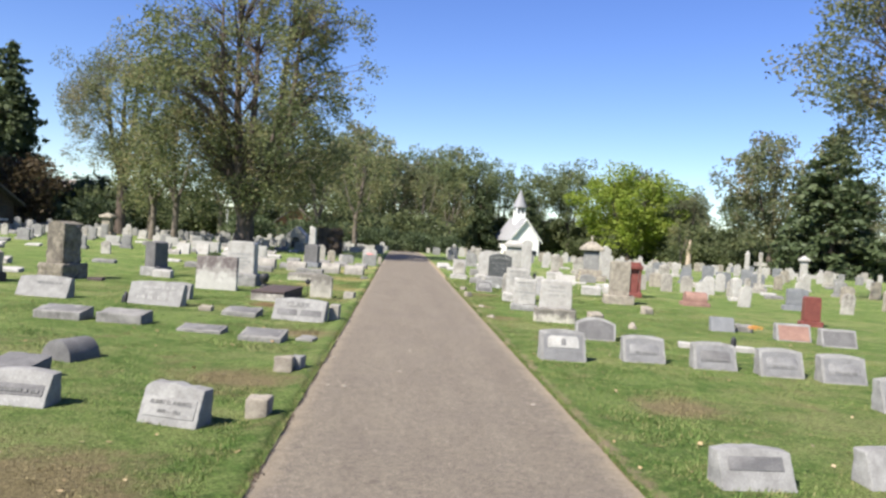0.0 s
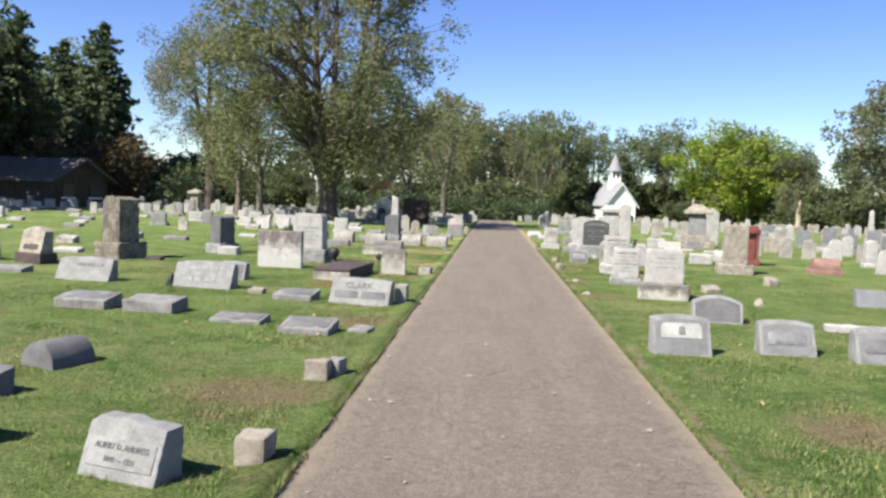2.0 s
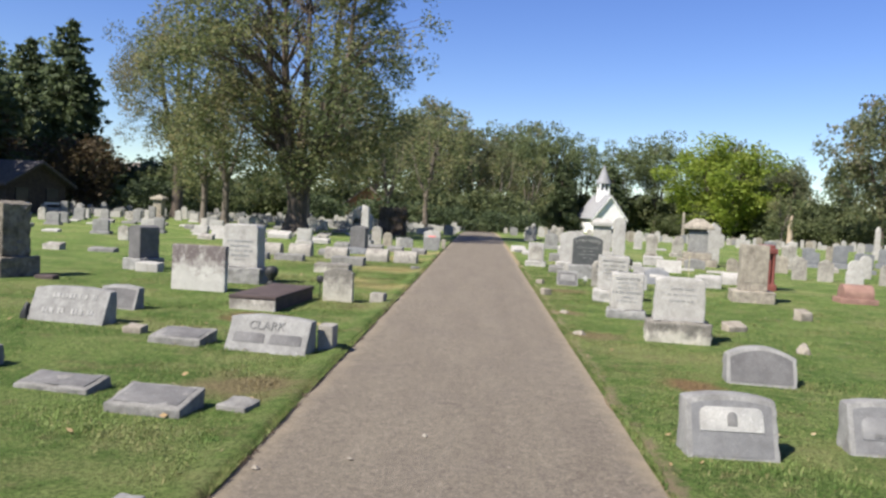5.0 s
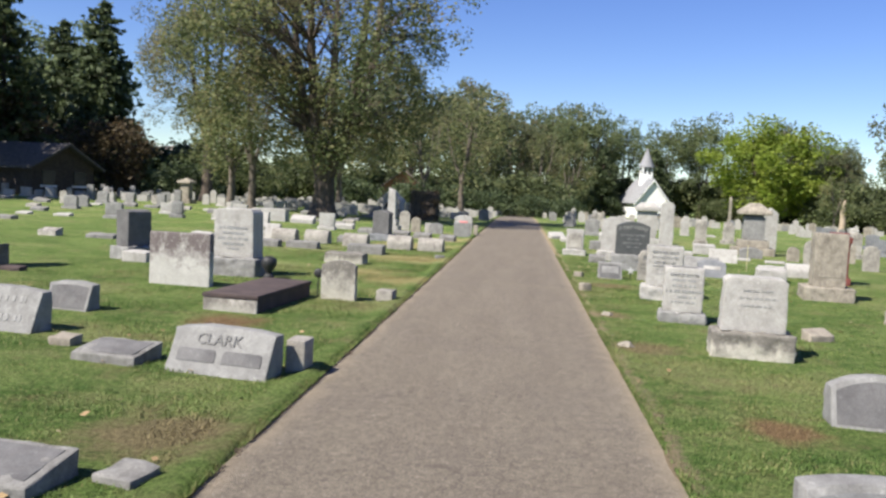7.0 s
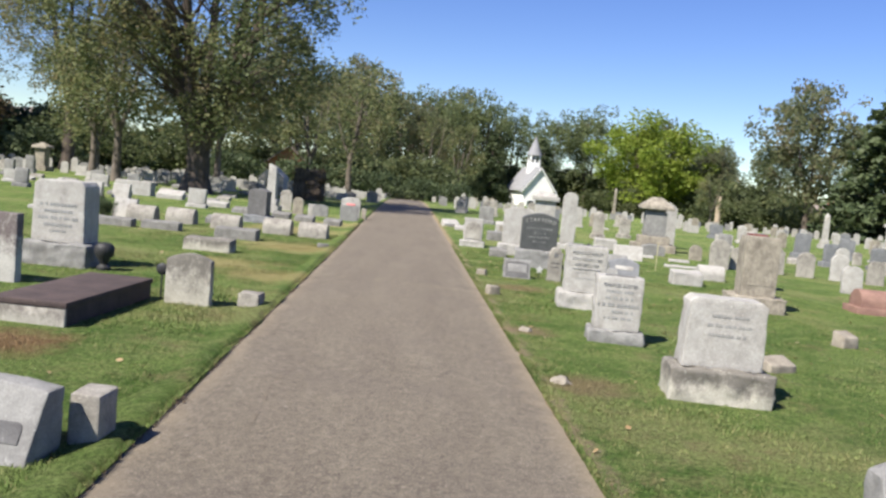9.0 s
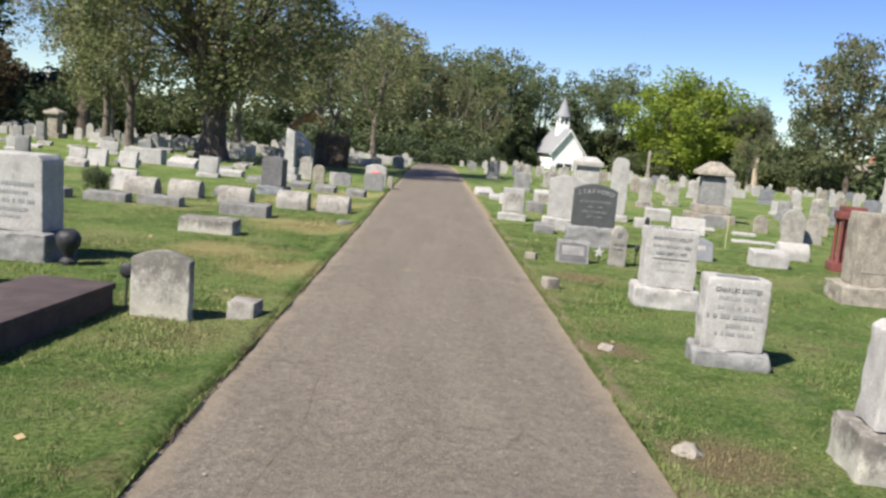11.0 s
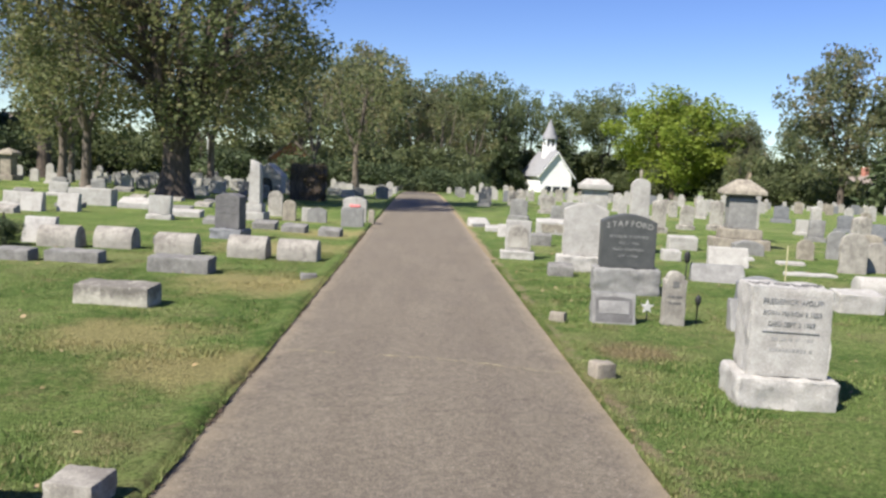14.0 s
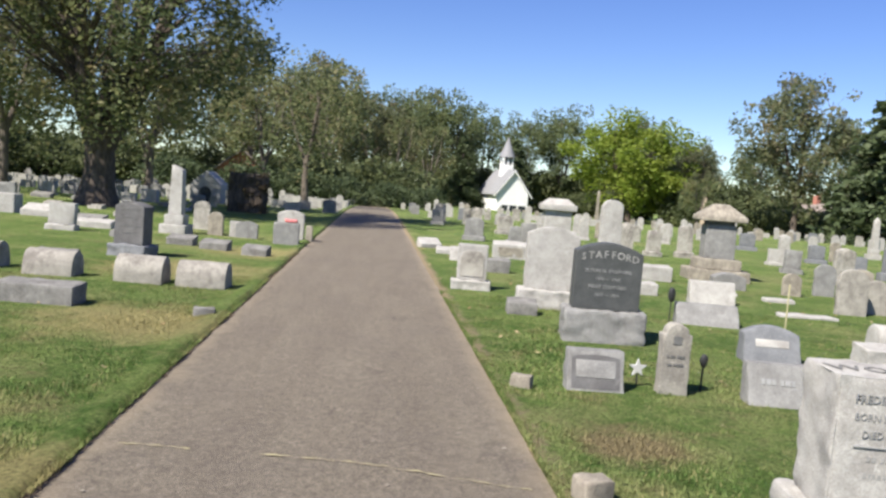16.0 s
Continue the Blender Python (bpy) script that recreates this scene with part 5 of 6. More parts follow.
def star_marker(x, y):
    th = empty("star_marker", spot(x, y, 6), "small white star-shaped grave marker on a stake", "grave marker")
    bm = bmesh.new()
    pts = [((0.085 if k % 2 == 0 else 0.036) * math.sin(math.pi * k / 5), 0.16 + (0.085 if k % 2 == 0 else 0.036) * math.cos(math.pi * k / 5)) for k in range(10)][::-1]
    prism(bm, pts, 0, 0.02)
    part("star", soften(bm, 0.003, 1), WHITE_PLASTIC, th)
    bm = bmesh.new(); tube(bm, [Vector((0, 0.01, -0.06)), Vector((0, 0.01, 0.11))], [0.008, 0.008], 6); part("stake", bm, IRON, th)


star_marker(2.6, 25.9)


def flag_holder(x, y, h, label, r=0.045, mat=IRON):
    th = empty("grave_stake", spot(x, y), label, "grave stake")
    bm = bmesh.new(); tube(bm, [Vector((0, 0, -0.08)), Vector((0.01, 0, h))], [0.009, 0.009], 6); part("stake", bm, mat, th)
    bm = bmesh.new()
    bmesh.ops.create_icosphere(bm, subdivisions=2, radius=r, matrix=Matrix.Translation((0.01, 0, h)) @ Matrix.Diagonal((0.8, 0.5, 1.5, 1)))
    part("medallion", soften(bm, 0, 1, 0.012, 0, 2), IRON, th)


flag_holder(3.15, 25.85, 0.27, "dark flag holder on a metal stake")
flag_holder(4.52, 12.95, 0.34, "round dark medallion on a stake before a marker", 0.06)
flag_holder(4.35, 29.9, 0.38, "dark round medallion on a stake", 0.07)
a = slant(4.55, 27.3, 0.60, 0.39, SLATE, "blue-grey slant marker with a white name strip", 0.38, 0.13, "arch", -6)
panel(a, 0.36, 0.17, 0.25, a["tilt"], MARBLE, round_top=False)
a = slant(3.66, 25.4, 0.52, 0.34, GREY, "pale grey slant marker with faint name", 0.36, 0.12, "flat", -8)
bars(a, [(0, 0.2, 0.3, 0.06)], -0.004, a["tilt"], LETTER_PALE)
slant(4.83, 29.7, 0.84, 0.28, GREY, "wide pale slant marker with carved panels", 0.4, 0.12, "flat", -10)
slant(5.95, 32.2, 0.75, 0.38, MARBLE, "pale slant marker with sloping shoulders", 0.36, 0.14, "flat", -8)
low_marker(6.2, 35.7, 0.66, 0.33, MARBLE, "white marble block marker in grass", 0.34, 0.1)
low_marker(5.1, 33.0, 0.36, 0.22, MARBLE, "small white block marker", 0.3, 0.1)
a = empty("garden_stake", spot(5.92, 29.7), "thin pale wooden stake in the grass", "stake")
bm = bmesh.new(); box(bm, -0.009, 0.009, -0.009, 0.009, -0.1, 0.66); part("stake", soften(bm, 0.003, 1), STAKE, a)


def canopy_tomb(x, y):
    th = empty("canopy_monument", spot(x, y, -10) @ Matrix.Diagonal((0.8, 0.8, 0.95, 1)), "pale stone monument with a hipped stone canopy", "monument")
    bm = bmesh.new(); box(bm, -0.85, 0.85, -0.6, 0.6, -0.08, 0.26); part("base", soften(bm, 0.03, 2, 0.015, 3, seed()), BEIGE, th)
    bm = bmesh.new(); box(bm, -0.62, 0.62, -0.45, 0.45, 0.258, 0.52); part("plinth", soften(bm, 0.03, 2, 0.01, 3, seed()), BEIGE, th)
    bm = bmesh.new(); box(bm, -0.42, 0.42, -0.34, 0.34, 0.518, 1.32); part("die", soften(bm, 0.02, 2, 0.004, 2, seed()), GREY, th)
    # the canopy's shade is put into the neck's dark colour
    bm = bmesh.new(); box(bm, -0.36, 0.36, -0.3, 0.3, 1.318, 1.42); part("neck", bm, PANEL_DARK, th, "neck coloured dark for the shade below the canopy")
    bm = bmesh.new()
    vs = box(bm, -0.66, 0.66, -0.52, 0.52, 1.41, 1.52)
    q = [bm.verts.new(p) for p in ((-0.2, -0.12, 1.82), (0.2, -0.12, 1.82), (0.2, 0.12, 1.82), (-0.2, 0.12, 1.82))]
    tops = vs[4:]
    for f in [f for f in bm.faces if all(v in tops for v in f.verts)]:
        bm.faces.remove(f)
    for k in range(4):
        bm.faces.new((tops[k], tops[(k + 1) % 4], q[(k + 1) % 4], q[k]))
    bm.faces.new(q)
    part("canopy", soften(bm, 0.02, 1, 0.008, 2, seed()), BEIGE, th, "lichen-yellowed stone canopy")


canopy_tomb(8.05, 37.1)
headstone(7.45, 34.9, 0.66, 0.34, 0.3, "arch", GREY, "low grey headstone before a canopied monument")
headstone(9.3, 39.5, 0.5, 1.6, 0.3, "peak", MARBLE, "tall white marble tablet beside a canopied monument")


def pedestal(x, y, h, w, mat, label):
    th = empty("pedestal_monument", spot(x, y, -6), label, "monument")
    bm = bmesh.new(); box(bm, -w * 0.62, w * 0.62, -w * 0.55, w * 0.55, -0.06, h * 0.14); part("base", soften(bm, 0.02, 2, 0.01, 2, seed()), mat, th)
    bm = bmesh.new(); box(bm, -w * 0.46, w * 0.46, -w * 0.4, w * 0.4, h * 0.138, h * 0.8); part("die", soften(bm, 0.02, 2, 0.004, 2, seed()), mat, th)
    bm = bmesh.new()
    vs = box(bm, -w * 0.6, w * 0.6, -w * 0.54, w * 0.54, h * 0.798, h * 0.9)
    hip = box(bm, -w * 0.56, w * 0.56, -w * 0.5, w * 0.5, h * 0.895, h)
    for v in hip[4:]:
        v.co.x *= 0.55; v.co.y *= 0.4
    part("cap", soften(bm, 0.025, 2), mat, th)


pedestal(5.05, 40.5, 1.55, 0.78, MARBLE, "white marble pedestal monument with a moulded cap")
headstone(4.72, 34.2, 0.40, 1.46, 0.22, "round", MARBLE, "tall white round-headed marble tablet", (0.56, 0.16, 0.4), MARBLE, rough=0.006)
headstone(2.76, 30.3, 0.74, 0.90, 0.24, "arch", MARBLE, "tall white marble headstone with a mossy curved top", (0.92, 0.26, 0.44), MARBLE, -6)
a = headstone(1.83, 31.95, 0.48, 0.58, 0.2, "flat", MARBLE, "white marble headstone with an arched carved panel", (0.64, 0.14, 0.4), MARBLE, -5)
panel(a, 0.38, 0.2, 0.62, 0, STAINED, y=0.094)
low_marker(2.73, 35.0, 0.46, 0.27, ROUGH_GREY, "low grey block marker behind a headstone", 0.3, 0.1)
slant(2.2, 25.5 + 11.6, 0.5, 0.3, MARBLE, "white slant marker near the drive", 0.36, 0.14, "flat")
low_marker(1.75, 40.2, 0.6, 0.26, MARBLE, "white broken marker leaning in grass", 0.3, 0.6, 20)
low_marker(2.05, 38.8, 0.55, 0.16, MARBLE, "white flat marker lying near the drive", 0.3, 0.4)
a = low_marker(3.55, 38.5, 0.85, 0.42, MARBLE, "white-framed marker with a tan panel", 0.36, 0.2)
panel(a, 0.6, 0.06, 0.28, 0, BEIGE, round_top=False)
a = headstone(5.78, 23.8, 0.54, 0.96, 0.5, "flat", BEIGE, "square sandstone pedestal monument with worn panels", (0.84, 0.24, 0.8), BEIGE, -10, rough=0.003)
panel(a, 0.36, 0.42, 1.02, 0, BEIGE, y=0.15)


def red_monument(x, y):
    th = empty("red_monument", spot(x, y, -14) @ Matrix.Diagonal((0.78, 0.78, 1, 1)), "polished red granite monument with open corner columns", "monument")
    bm = bmesh.new(); box(bm, -0.34, 0.34, -0.34, 0.34, -0.06, 0.16); part("base", soften(bm, 0.02, 2, 0.006, 2, seed()), RED, th)
    bm = bmesh.new(); box(bm, -0.16, 0.16, -0.16, 0.16, 0.158, 0.92); part("core", soften(bm, 0.015, 1), RED, th)
    for sx in (-0.23, 0.23):
        for sy in (-0.23, 0.23):
            bm = bmesh.new()
            tube(bm, [Vector((sx, sy, 0.158)), Vector((sx, sy, 0.2)), Vector((sx, sy, 0.25)), Vector((sx, sy, 0.85)), Vector((sx, sy, 0.92))], [0.07, 0.065, 0.045, 0.045, 0.07], 10)
            part("column", bm, RED, th)
    bm = bmesh.new(); box(bm, -0.32, 0.32, -0.32, 0.32, 0.918, 1.05); box(bm, -0.24, 0.24, -0.24, 0.24, 1.045, 1.14); part("cap", soften(bm, 0.02, 2), RED, th)


red_monument(7.24, 27.5)
a = bolster(8.4, 24.9, 0.62, 0.42, PINK, "pink granite low monument on a low base", 0.5, -6, (0.78, 0.12, PINK))
a = slant(7.38, 16.8, 0.66, 0.33, GREY, "orange-fronted granite marker with pale sides", 0.4, 0.14, "flat", -6)
face(a, 0.66, 0.33, PINK, "flat")
a = slant(8.0, 16.25, 0.66, 0.32, GREY, "grey slant marker with a dark face beside an orange-fronted one", 0.4, 0.14, "flat", -6)
face(a, 0.66, 0.32, PANEL_DARK, "flat")
slant(6.39, 17.9, 0.48, 0.29, SLATE, "small blue-grey slant marker", 0.3, 0.12, "flat")
low_marker(6.95, 18.1, 0.34, 0.16, ROUGH_GREY, "small grey marker with flowers", 0.2, 0.3)
rv = np.random.default_rng(8)
fl = array_part("flowers", leaf_cloud(rv, [np.array([rv.uniform(-0.14, 0.14), rv.uniform(-0.04, 0.04), 0.12]) for _ in range(16)], [0.05] * 16, 6000, 0.016), 4, ORANGE)
fl.matrix_basis = spot(7.1, 17.98)
tagged(fl, "bunch of orange flowers beside a small marker", "flowers")
low_marker(5.78, 27.1, 0.60, 0.29, MARBLE, "white block marker beside a sandstone monument", 0.36, 0.15)
bolster(6.8, 28.5, 0.55, 0.33, MARBLE, "white marble barrel-topped marker in grass", 0.36)
low_marker(4.05, 19.2, 0.34, 0.14, ROCK, "heap of broken pale stone", 0.2, 0.5, 20)
rock(4.32, 17.4, 0.18, 0.13, ROCK); low_marker(5.8, 21.1, 0.24, 0.2, ROCK, "small rough stone block", 0.2, 0.3, 20)
low_marker(2.25, 25.6 + 4.0, 0.4, 0.2, ROUGH_GREY, "low grey block marker", 0.3, 0.2)

for x, y, w, h, k, m, l in ((9.5, 35.0, 0.42, 0.66, "round", GREY, "tall grey round-topped tablet"), (8.33, 32.1, 0.5, 0.78, "round", WORN, "streaked brown and white round-topped tablet"), (8.95, 32.4, 0.4, 0.6, "round", WORN, "weathered round-topped tablet leaning slightly back"), (9.9, 32.2, 0.42, 0.7, "shoulder", WORN, "weathered shouldered tablet in a close row"), (10.6, 32.0, 0.44, 0.66, "round", WORN, "brown-streaked round-topped tablet in a row"), (11.4, 31.8, 0.44, 0.7, "round", MARBLE, "pale round-topped tablet in a close row"), (12.2, 31.5, 0.42, 0.62, "shoulder", WORN, "weathered shouldered tablet in a close row"), (10.4, 35.2, 0.5, 0.6, "arch", BEIGE, "tan curved-top tablet in the field"), (8.6, 34.6, 0.36, 0.45, "round", BEIGE, "small tan round-topped tablet")):
    headstone(x, y, w, h, 0.11, k, m, l, yaw=-10, lean=(x * 7) % 3 - 1.5, tip=(x * 5) % 4 - 2)
for x, y, w in ((6.9, 33.9, 0.5), (7.7, 33.3, 0.55), (7.1, 31.2, 0.9)):
    low_marker(x, y, w, 0.06, MARBLE, "flat white footstone lying in the grass", 0.22, 0.2, -8)

obelisk(25.2, 109.8, 3.5, 0.32, BEIGE, "slender pale obelisk in the far field")
obelisk(22, 53, 1.7, 0.26, MARBLE, "short white square column in the far field")
column_monument(27.2, 55.8, 1.8, MARBLE, "white square pier with a pyramid cap")
headstone(9.6, 20.4, 0.4, 0.6, 0.24, "clip", RED, "dark red granite headstone on its base", (0.52, 0.12, 0.36), RED, -10, rough=0.002)


def cross(x, y, h):
    th = empty("stone_cross", spot(x, y, -8), "pale stone cross on a stepped base", "cross")
    bm = bmesh.new(); box(bm, -0.3, 0.3, -0.22, 0.22, -0.06, 0.2); part("base", soften(bm, 0.02, 2, 0.008, 2, seed()), STAINED, th)
    bm = bmesh.new(); box(bm, -0.2, 0.2, -0.15, 0.15, 0.198, 0.42); part("plinth", soften(bm, 0.015, 2, 0.006, 2, seed()), STAINED, th)
    bm = bmesh.new(); prism(bm, [(-0.07, 0.418), (0.07, 0.418), (0.07, h * 0.66), (0.26, h * 0.66), (0.26, h * 0.75), (0.07, h * 0.75), (0.07, h), (-0.07, h), (-0.07, h * 0.75), (-0.26, h * 0.75), (-0.26, h * 0.66), (-0.07, h * 0.66)], -0.06, 0.06); part("cross", soften(bm, 0.012, 1), STAINED, th)


cross(15.0, 35.5, 1.75)

# ---- the wider field of graves ----
taken = [(o.matrix_basis.translation.x, o.matrix_basis.translation.y) for o in scene.objects if o.parent is None and o.type in {'EMPTY', 'MESH'} and o.get("category")]
GF = "rows of old headstones across the field"


specs = [("round", 0.44, 0.72, 0.10, MARBLE, "white round-topped marble tablet in the field", None), ("round", 0.40, 0.62, 0.10, STAINED, "weathered round-topped marble tablet in the field", None),
         ("arch", 0.52, 0.78, 0.16, STAINED, "brownish weathered headstone in the field", (0.66, 0.16, 0.34)), ("flat", 0.50, 0.66, 0.18, GREY, "grey granite block headstone in the field", (0.64, 0.18, 0.34)),
         ("serp", 0.62, 0.70, 0.18, SLATE, "blue-grey granite headstone in the field", (0.8, 0.2, 0.36)), ("shoulder", 0.42, 0.80, 0.11, MARBLE, "white shouldered marble tablet in the field", (0.5, 0.1, 0.3)),
         ("peak", 0.36, 0.95, 0.3, MARBLE, "white peaked marble pillar in the field", (0.5, 0.18, 0.44)), ("round", 0.5, 0.85, 0.12, BEIGE, "tan round-topped tablet in the field", None),
         ("flat", 0.66, 0.46, 0.2, MARBLE, "low white block headstone in the field", (0.76, 0.12, 0.36)), ("arch", 0.6, 0.58, 0.18, GREY, "low grey curved-top headstone in the field", (0.74, 0.14, 0.34))]


def make_proto(s):
    return headstone(0, 0, s[1], s[2], s[3], s[0], s[4], s[5], s[6], group=GF, cuts=2)


low_protos_spec = [(0.7, 0.16, ROUGH_GREY, "low grey marker set in the grass"), (0.6, 0.12, MARBLE, "low white marker set in the grass"), (0.75, 0.24, ROUGH_GREY, "low grey rock-faced marker"), (0.6, 0.2, STAINED, "low stained marker in the grass")]
rf = random.Random(77)


def free(x, y, gap):
    return all((x - tx) ** 2 + (y - ty) ** 2 > gap * gap for tx, ty in taken)


used = {}


distant = []


def distant_stone(x, y, kind):
    shape, w, h, d, mat, _, _ = specs[kind]
    distant.append((outline(shape, w, h * rf.uniform(0.85, 1.2)), d, mat, spot(x, y, rf.uniform(-10, 2), -0.05, rf.gauss(0, 1.6))))


def field_stone(x, y, kind, low=False):
    gap = 1.0
    if not free(x, y, gap):
        return
    taken.append((x, y))
    if y > 56 or x > 26:
        return distant_stone(x, y, kind + 5 if low else kind)
    m = spot(x, y, rf.uniform(-10, 2), 0, rf.gauss(0, 1.6), rf.gauss(0, 2.0))
    s = rf.uniform(0.85, 1.15)
    m = m @ Matrix.Diagonal((s * 0.92, 1, rf.uniform(0.7, 1.08), 1))
    key = (low, kind)
    if key not in used:
        if low:
            q = low_protos_spec[kind]
            used[key] = low_marker(0, 0, q[0], q[1], q[2], q[3], group="low markers across the field")
        else:
            used[key] = make_proto(specs[kind])
        used[key].matrix_basis = m
    else:
        th = used[key]
        keep = th.matrix_basis.copy()
        th.matrix_basis = Matrix.Identity(4)
        copy_thing(th, m)
        th.matrix_basis = keep


# right field: close rows of tablets
y = 25.0
while y < 112:
    x = (9.5 if y < 40 else 2.4) + rf.uniform(0, 1)
    far = y > 60
    while x < min(64, 6 + y * 0.62):
        if rf.random() < (0.52 if not far else 0.50):
            if rf.random() < 0.12:
                field_stone(x, y - 0.12 * x + rf.uniform(-0.35, 0.35) + 2, rf.randrange(4), True)
            else:
                field_stone(x, y - 0.12 * x + rf.uniform(-0.35, 0.35) + 2, rf.choice((0, 0, 1, 1, 2, 2, 3, 4, 5, 5, 6, 7, 7, 8, 9)))
        x += rf.uniform(1.1, 1.9) * (1 if not far else 1.35)
    y += 3.0 if y < 60 else 5.0
# left field: low markers near, upright stones far
y = 22.0
while y < 98:
    x = (-6.5 if y > 30 else -9.5) - rf.uniform(0, 1)
    if y > 55:
        x = -1.9
    while x > -max(14, 0.52 * y + 3):
        if rf.random() < (0.5 if y < 44 else 0.72 if y < 58 else 0.9) and not ((x + 9.2) ** 2 + (y - 48.2) ** 2 < 4):
            if (y < 37 and rf.random() < 0.85) or (y < 52 and rf.random() < 0.6):
                field_stone(x, y + 0.1 * x + 1, rf.randrange(4), True)
            else:
                field_stone(x, y + 0.1 * x + 1, rf.choice((8, 8, 9, 9, 8, 3, 1) if y < 58 else (0, 5, 8, 8, 8, 8, 9, 9)))
        x -= rf.uniform(1.2, 2.2) if y < 44 else rf.uniform(0.95, 1.7)
    y += 3.0 if y < 44 else 2.6 if y < 72 else 5.0


def join_distant():
    verts, faces, mats, slots = [], [], [], []
    for pts, d, mat, m in distant:
        if mat not in slots:
            slots.append(mat)
        k, o = len(pts), len(verts)
        verts += [tuple(m @ Vector((px, py, pz))) for py in (0, d) for px, pz in pts]
        faces += [tuple(range(o, o + k)), tuple(range(o + 2 * k - 1, o + k - 1, -1))] + [(o + (i + 1) % k, o + i, o + k + i, o + k + (i + 1) % k) for i in range(k)]
        mats += [slots.index(mat)] * (k + 2)
    me = bpy.data.meshes.new("distant_headstones")
    me.from_pydata(verts, [], faces)
    for mat in slots:
        me.materials.append(mat)
    me.polygons.foreach_set("material_index", mats)
    tagged(new("distant_headstones", me), "crowded distant headstones below the tree line", "headstones", kind="stuff")


join_distant()


# ---- grass blades, litter and cracks ----
def grass():
    rng = np.random.default_rng(12)
    k = 640000
    near = rng.uniform(0, 1, k) ** 1.6
    x = (1.32 + 6.5 * near) * np.where(rng.uniform(size=k) < 0.5, -1, 1)
    y = 3.5 + 28 * rng.uniform(0, 1, k) ** 0.9
    rim = 70000     # ragged fringe where the turf meets the drive
    x[:rim] = np.sign(x[:rim]) * (1.30 + 0.09 * rng.uniform(0, 1, rim) ** 1.5)
    tuft = np.array([noise.noise(Vector((a * 1.6, b * 1.6, 0))) for a, b in zip(x, y)])
    keep = tuft > rng.uniform(-0.55, 0.25, k)
    x, y, tuft = x[keep], y[keep], tuft[keep]
    k = len(x)
    h = 0.010 + 0.016 * rng.uniform(0, 1, k) + 0.022 * np.clip(tuft, 0, 1)
    an = rng.uniform(0, 2 * np.pi, k)
    lean = rng.uniform(0.3, 1.6, k) * h
    w = rng.uniform(0.003, 0.007, k)
    base = np.stack([x, y, np.full(k, -0.012)], 1)
    side = np.stack([np.cos(an) * w, np.sin(an) * w, np.zeros(k)], 1)
    tip = base + np.stack([-np.sin(an) * lean, np.cos(an) * lean, h + 0.012], 1)
    v = np.stack([base - side, base + side, tip], 1).reshape(-1, 3)
    ob = array_part("grass", v, 3, BLADE)
    tagged(ob, "short mown grass blades beside the drive", "grass", kind="stuff")


grass()


def drive_crack(pts, w, material, label):
    """Ragged thin line along the drive's surface, of uneven width."""
    bm = bmesh.new()
    prev = None
    for i, (x, y) in enumerate(pts):
        d = (Vector(pts[min(i + 1, len(pts) - 1)]) - Vector(pts[max(i - 1, 0)])).normalized()
        z = ground_z(x, y) - 0.022 + 0.012 * (1 - (x / HALF) ** 2) + 0.008 + 0.004 * abs(noise.noise(Vector((x * 31, y * 31, 0))))
        j = noise.noise(Vector((x * 9, y * 9, 0))) * 0.022 + noise.noise(Vector((x * 40, y * 40, 5))) * 0.007
        ww = w * max(0.08, 0.55 + 1.5 * noise.noise(Vector((x * 13, y * 13, 3))))
        cx, cy = x - d.y * j, y + d.x * j
        cur = (bm.verts.new((cx + d.y * ww, cy - d.x * ww, z)), bm.verts.new((cx - d.y * ww, cy + d.x * ww, z)))
        if prev:
            bm.faces.new((prev[0], cur[0], cur[1], prev[1]))
        prev = cur
    return part("crack", bm, material, drive, label)


WEEDS = "dry weeds grown in a crack across the drive"
drive_crack([(-0.40 + 0.02 * i, 23.64 - 0.0034 * i + 0.05 * math.sin(i * 0.06)) for i in range(80)], 0.009, DRY_WEED, WEEDS)
drive_crack([(-1.15 + 0.02 * i, 23.74 - 0.0026 * i) for i in range(22)], 0.007, DRY_WEED, WEEDS)
for x0, y0, slope, k in ((-0.80, 15.6, 0.04, 120), (-0.62, 24.6, -0.02, 120)):
    drive_crack([(x0 + slope * 0.03 * i + 0.03 * math.sin(i * 0.11 + x0), y0 + 0.03 * i) for i in range(k)], 0.0018, SOIL, "fine dark crack running along the drive")


def litter():
    rng = random.Random(4)
    bm = bmesh.new()
    for i in range(760):
        x, y = rng.uniform(-1.22, 1.22), rng.uniform(3, 34) if i > 18 else rng.uniform(4.5, 13)
        r = rng.choice((0.004, 0.005, 0.006, 0.008, 0.012)) if i > 18 else rng.uniform(0.018, 0.034)
        z = ground_z(x, y) - 0.014 + 0.012 * (1 - (x / HALF) ** 2)
        an = rng.uniform(0, 6.28)
        q = [bm.verts.new((x + r * math.cos(an + k * 1.57) * rng.uniform(0.6, 1.6), y + r * math.sin(an + k * 1.57), z + rng.uniform(0.0, 0.006))) for k in range(4)]
        t = bm.verts.new((x, y, z + r * 0.7))
        for k in range(4):
            bm.faces.new((q[k], q[(k + 1) % 4], t))
    tagged(part("pebbles", bm, ROCK), "pale grit and leaf scraps on the drive", "pebbles", kind="stuff")


litter()


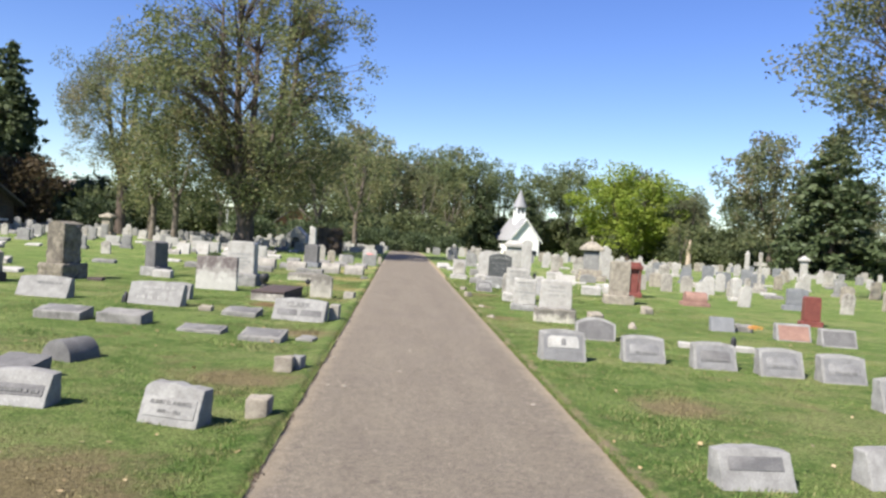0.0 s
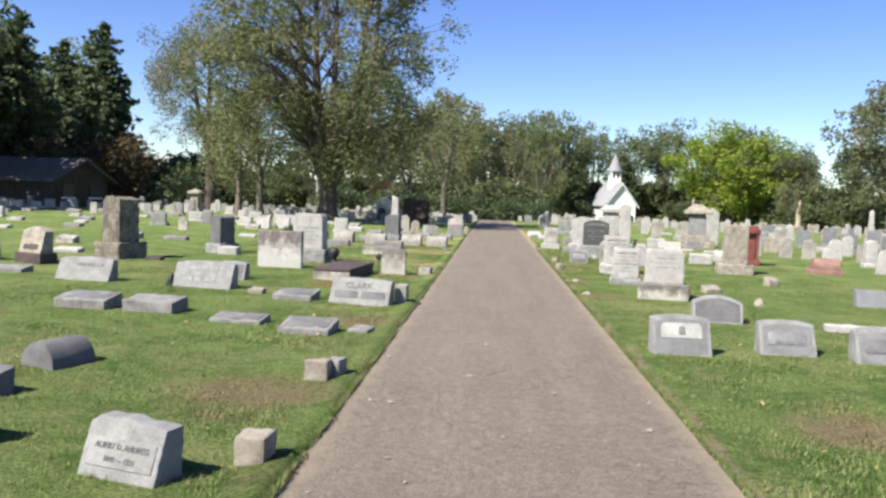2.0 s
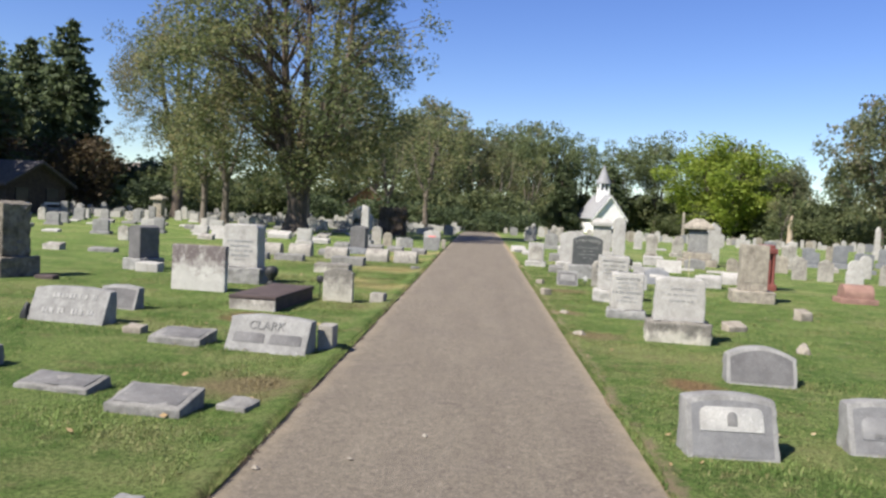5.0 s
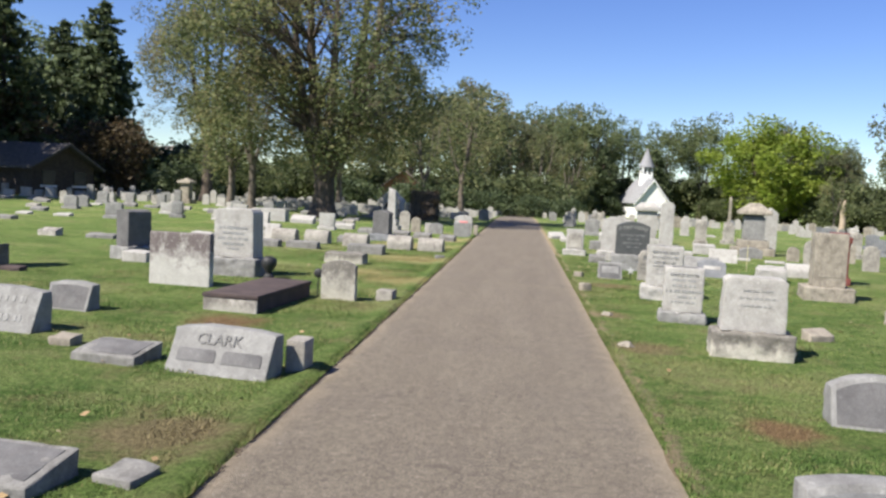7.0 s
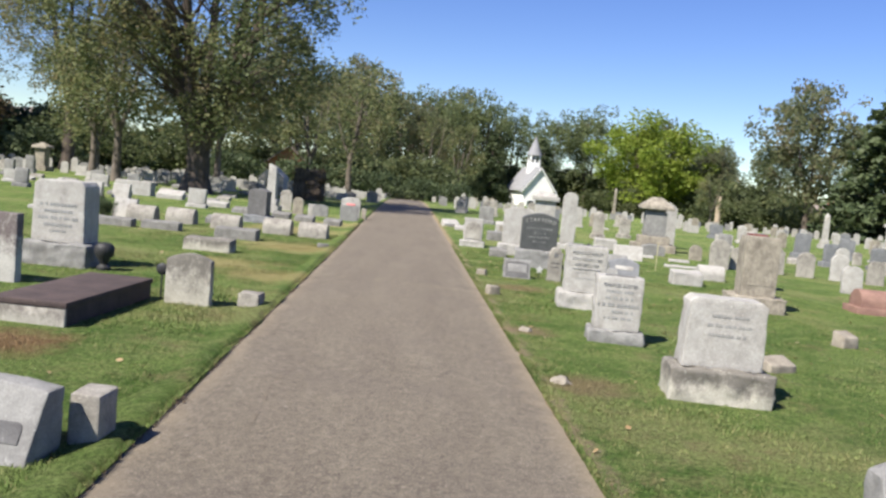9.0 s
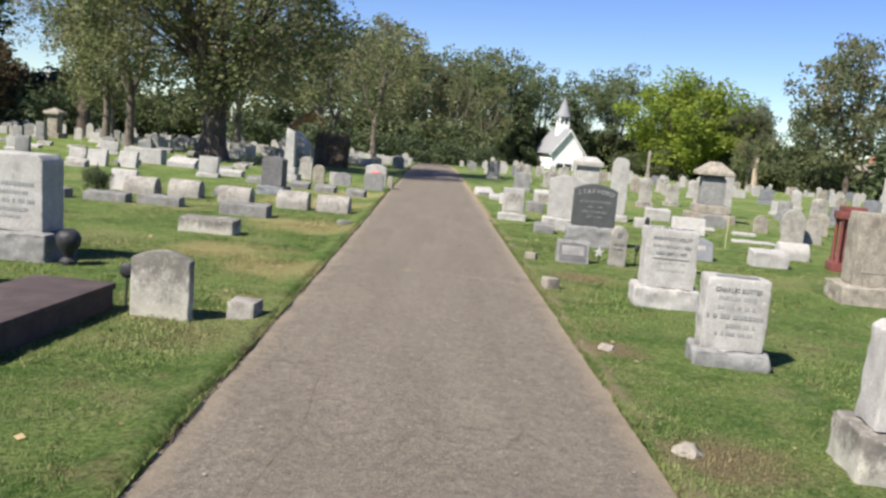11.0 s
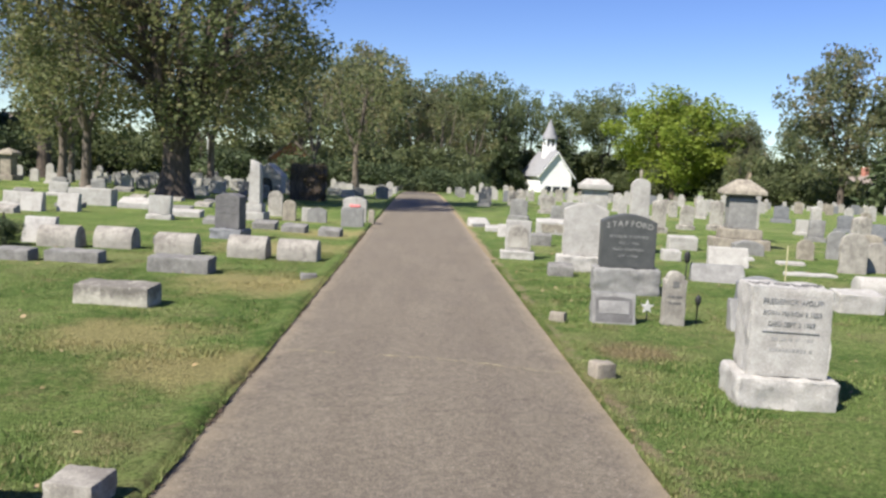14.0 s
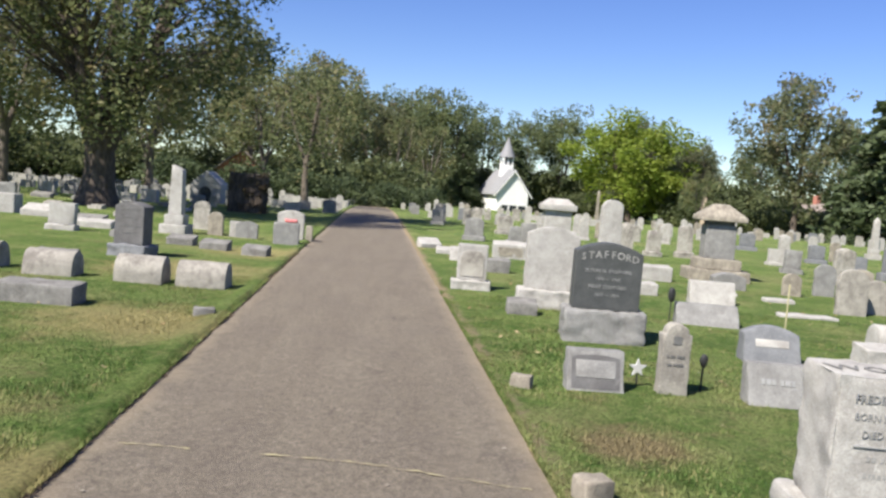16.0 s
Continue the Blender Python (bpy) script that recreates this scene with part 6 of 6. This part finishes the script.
def fallen_leaves():
    rng = np.random.default_rng(21)
    k = 900
    x = rng.uniform(1.35, 9, k) * np.where(rng.uniform(size=k) < 0.5, -1, 1)
    p = np.stack([x, rng.uniform(3, 40, k), np.full(k, 0.025)], 1)
    an = rng.uniform(0, 6.28, k)
    r = rng.uniform(0.012, 0.035, k)
    a = np.stack([np.cos(an) * r, np.sin(an) * r, rng.uniform(-0.3, 0.5, k) * r], 1)
    b = np.stack([-np.sin(an) * r * 0.6, np.cos(an) * r * 0.6, rng.uniform(-0.2, 0.4, k) * r], 1)
    v = np.stack([p - a, p + b, p + a, p - b], 1).reshape(-1, 3)
    tagged(array_part("fallen_leaves", v, 4, LEAF_DRY), "scattered dry fallen leaves on the lawn", "leaves", kind="stuff")


fallen_leaves()


def clods():
    """Crumbled earth and overhanging turf along the cut edge of the lawn."""
    rng = np.random.default_rng(61)
    k = 7500
    y = rng.uniform(3, 36, k)
    lump = np.array([noise.noise(Vector((0, b * 1.9, 4))) + 0.6 * noise.noise(Vector((0, b * 6.1, 1))) for b in y])
    y, lump = y[lump > -0.12], lump[lump > -0.12]
    k = len(y)
    x = -1.312 + (0.022 + 0.03 * np.clip(lump, 0, 1)) * rng.normal(0.0, 0.6, k)
    r = rng.uniform(0.004, 0.010, k) * (1 + 0.7 * np.clip(lump, 0, 1))
    c = np.stack([x, y, np.full(k, -0.012)], 1)
    ring = [np.stack([np.cos(a) * r * rng.uniform(0.6, 1.4, k), np.sin(a) * r * rng.uniform(0.6, 1.6, k), np.zeros(k)], 1) + c for a in (0, 2.1, 4.2)]
    tip = c + np.stack([rng.uniform(-0.4, 0.4, k) * r, rng.uniform(-0.4, 0.4, k) * r, r * rng.uniform(0.8, 1.9, k)], 1)
    v = np.stack([ring[0], ring[1], tip, ring[1], ring[2], tip, ring[2], ring[0], tip], 1).reshape(-1, 3)
    tagged(array_part("soil_crumbs", v, 3, SOIL), "dark crumbled soil along the cut turf edge", "soil", kind="stuff")


clods()


def tufts():
    rng = np.random.default_rng(33)
    centres, radii = [], []
    for i in range(900):
        side = -1 if rng.uniform() < 0.5 else 1
        centres.append(np.array([side * (1.42 + 5.0 * rng.uniform() ** 1.5), rng.uniform(4, 34), 0.012]))
        radii.append(rng.uniform(0.03, 0.09))
    v = leaf_cloud(rng, centres, radii, 9000, 0.009, 0.16)
    tagged(array_part("clover", v, 4, BLADE), "low clover and coarse grass tufts in the lawn", "weeds", kind="stuff")


tufts()
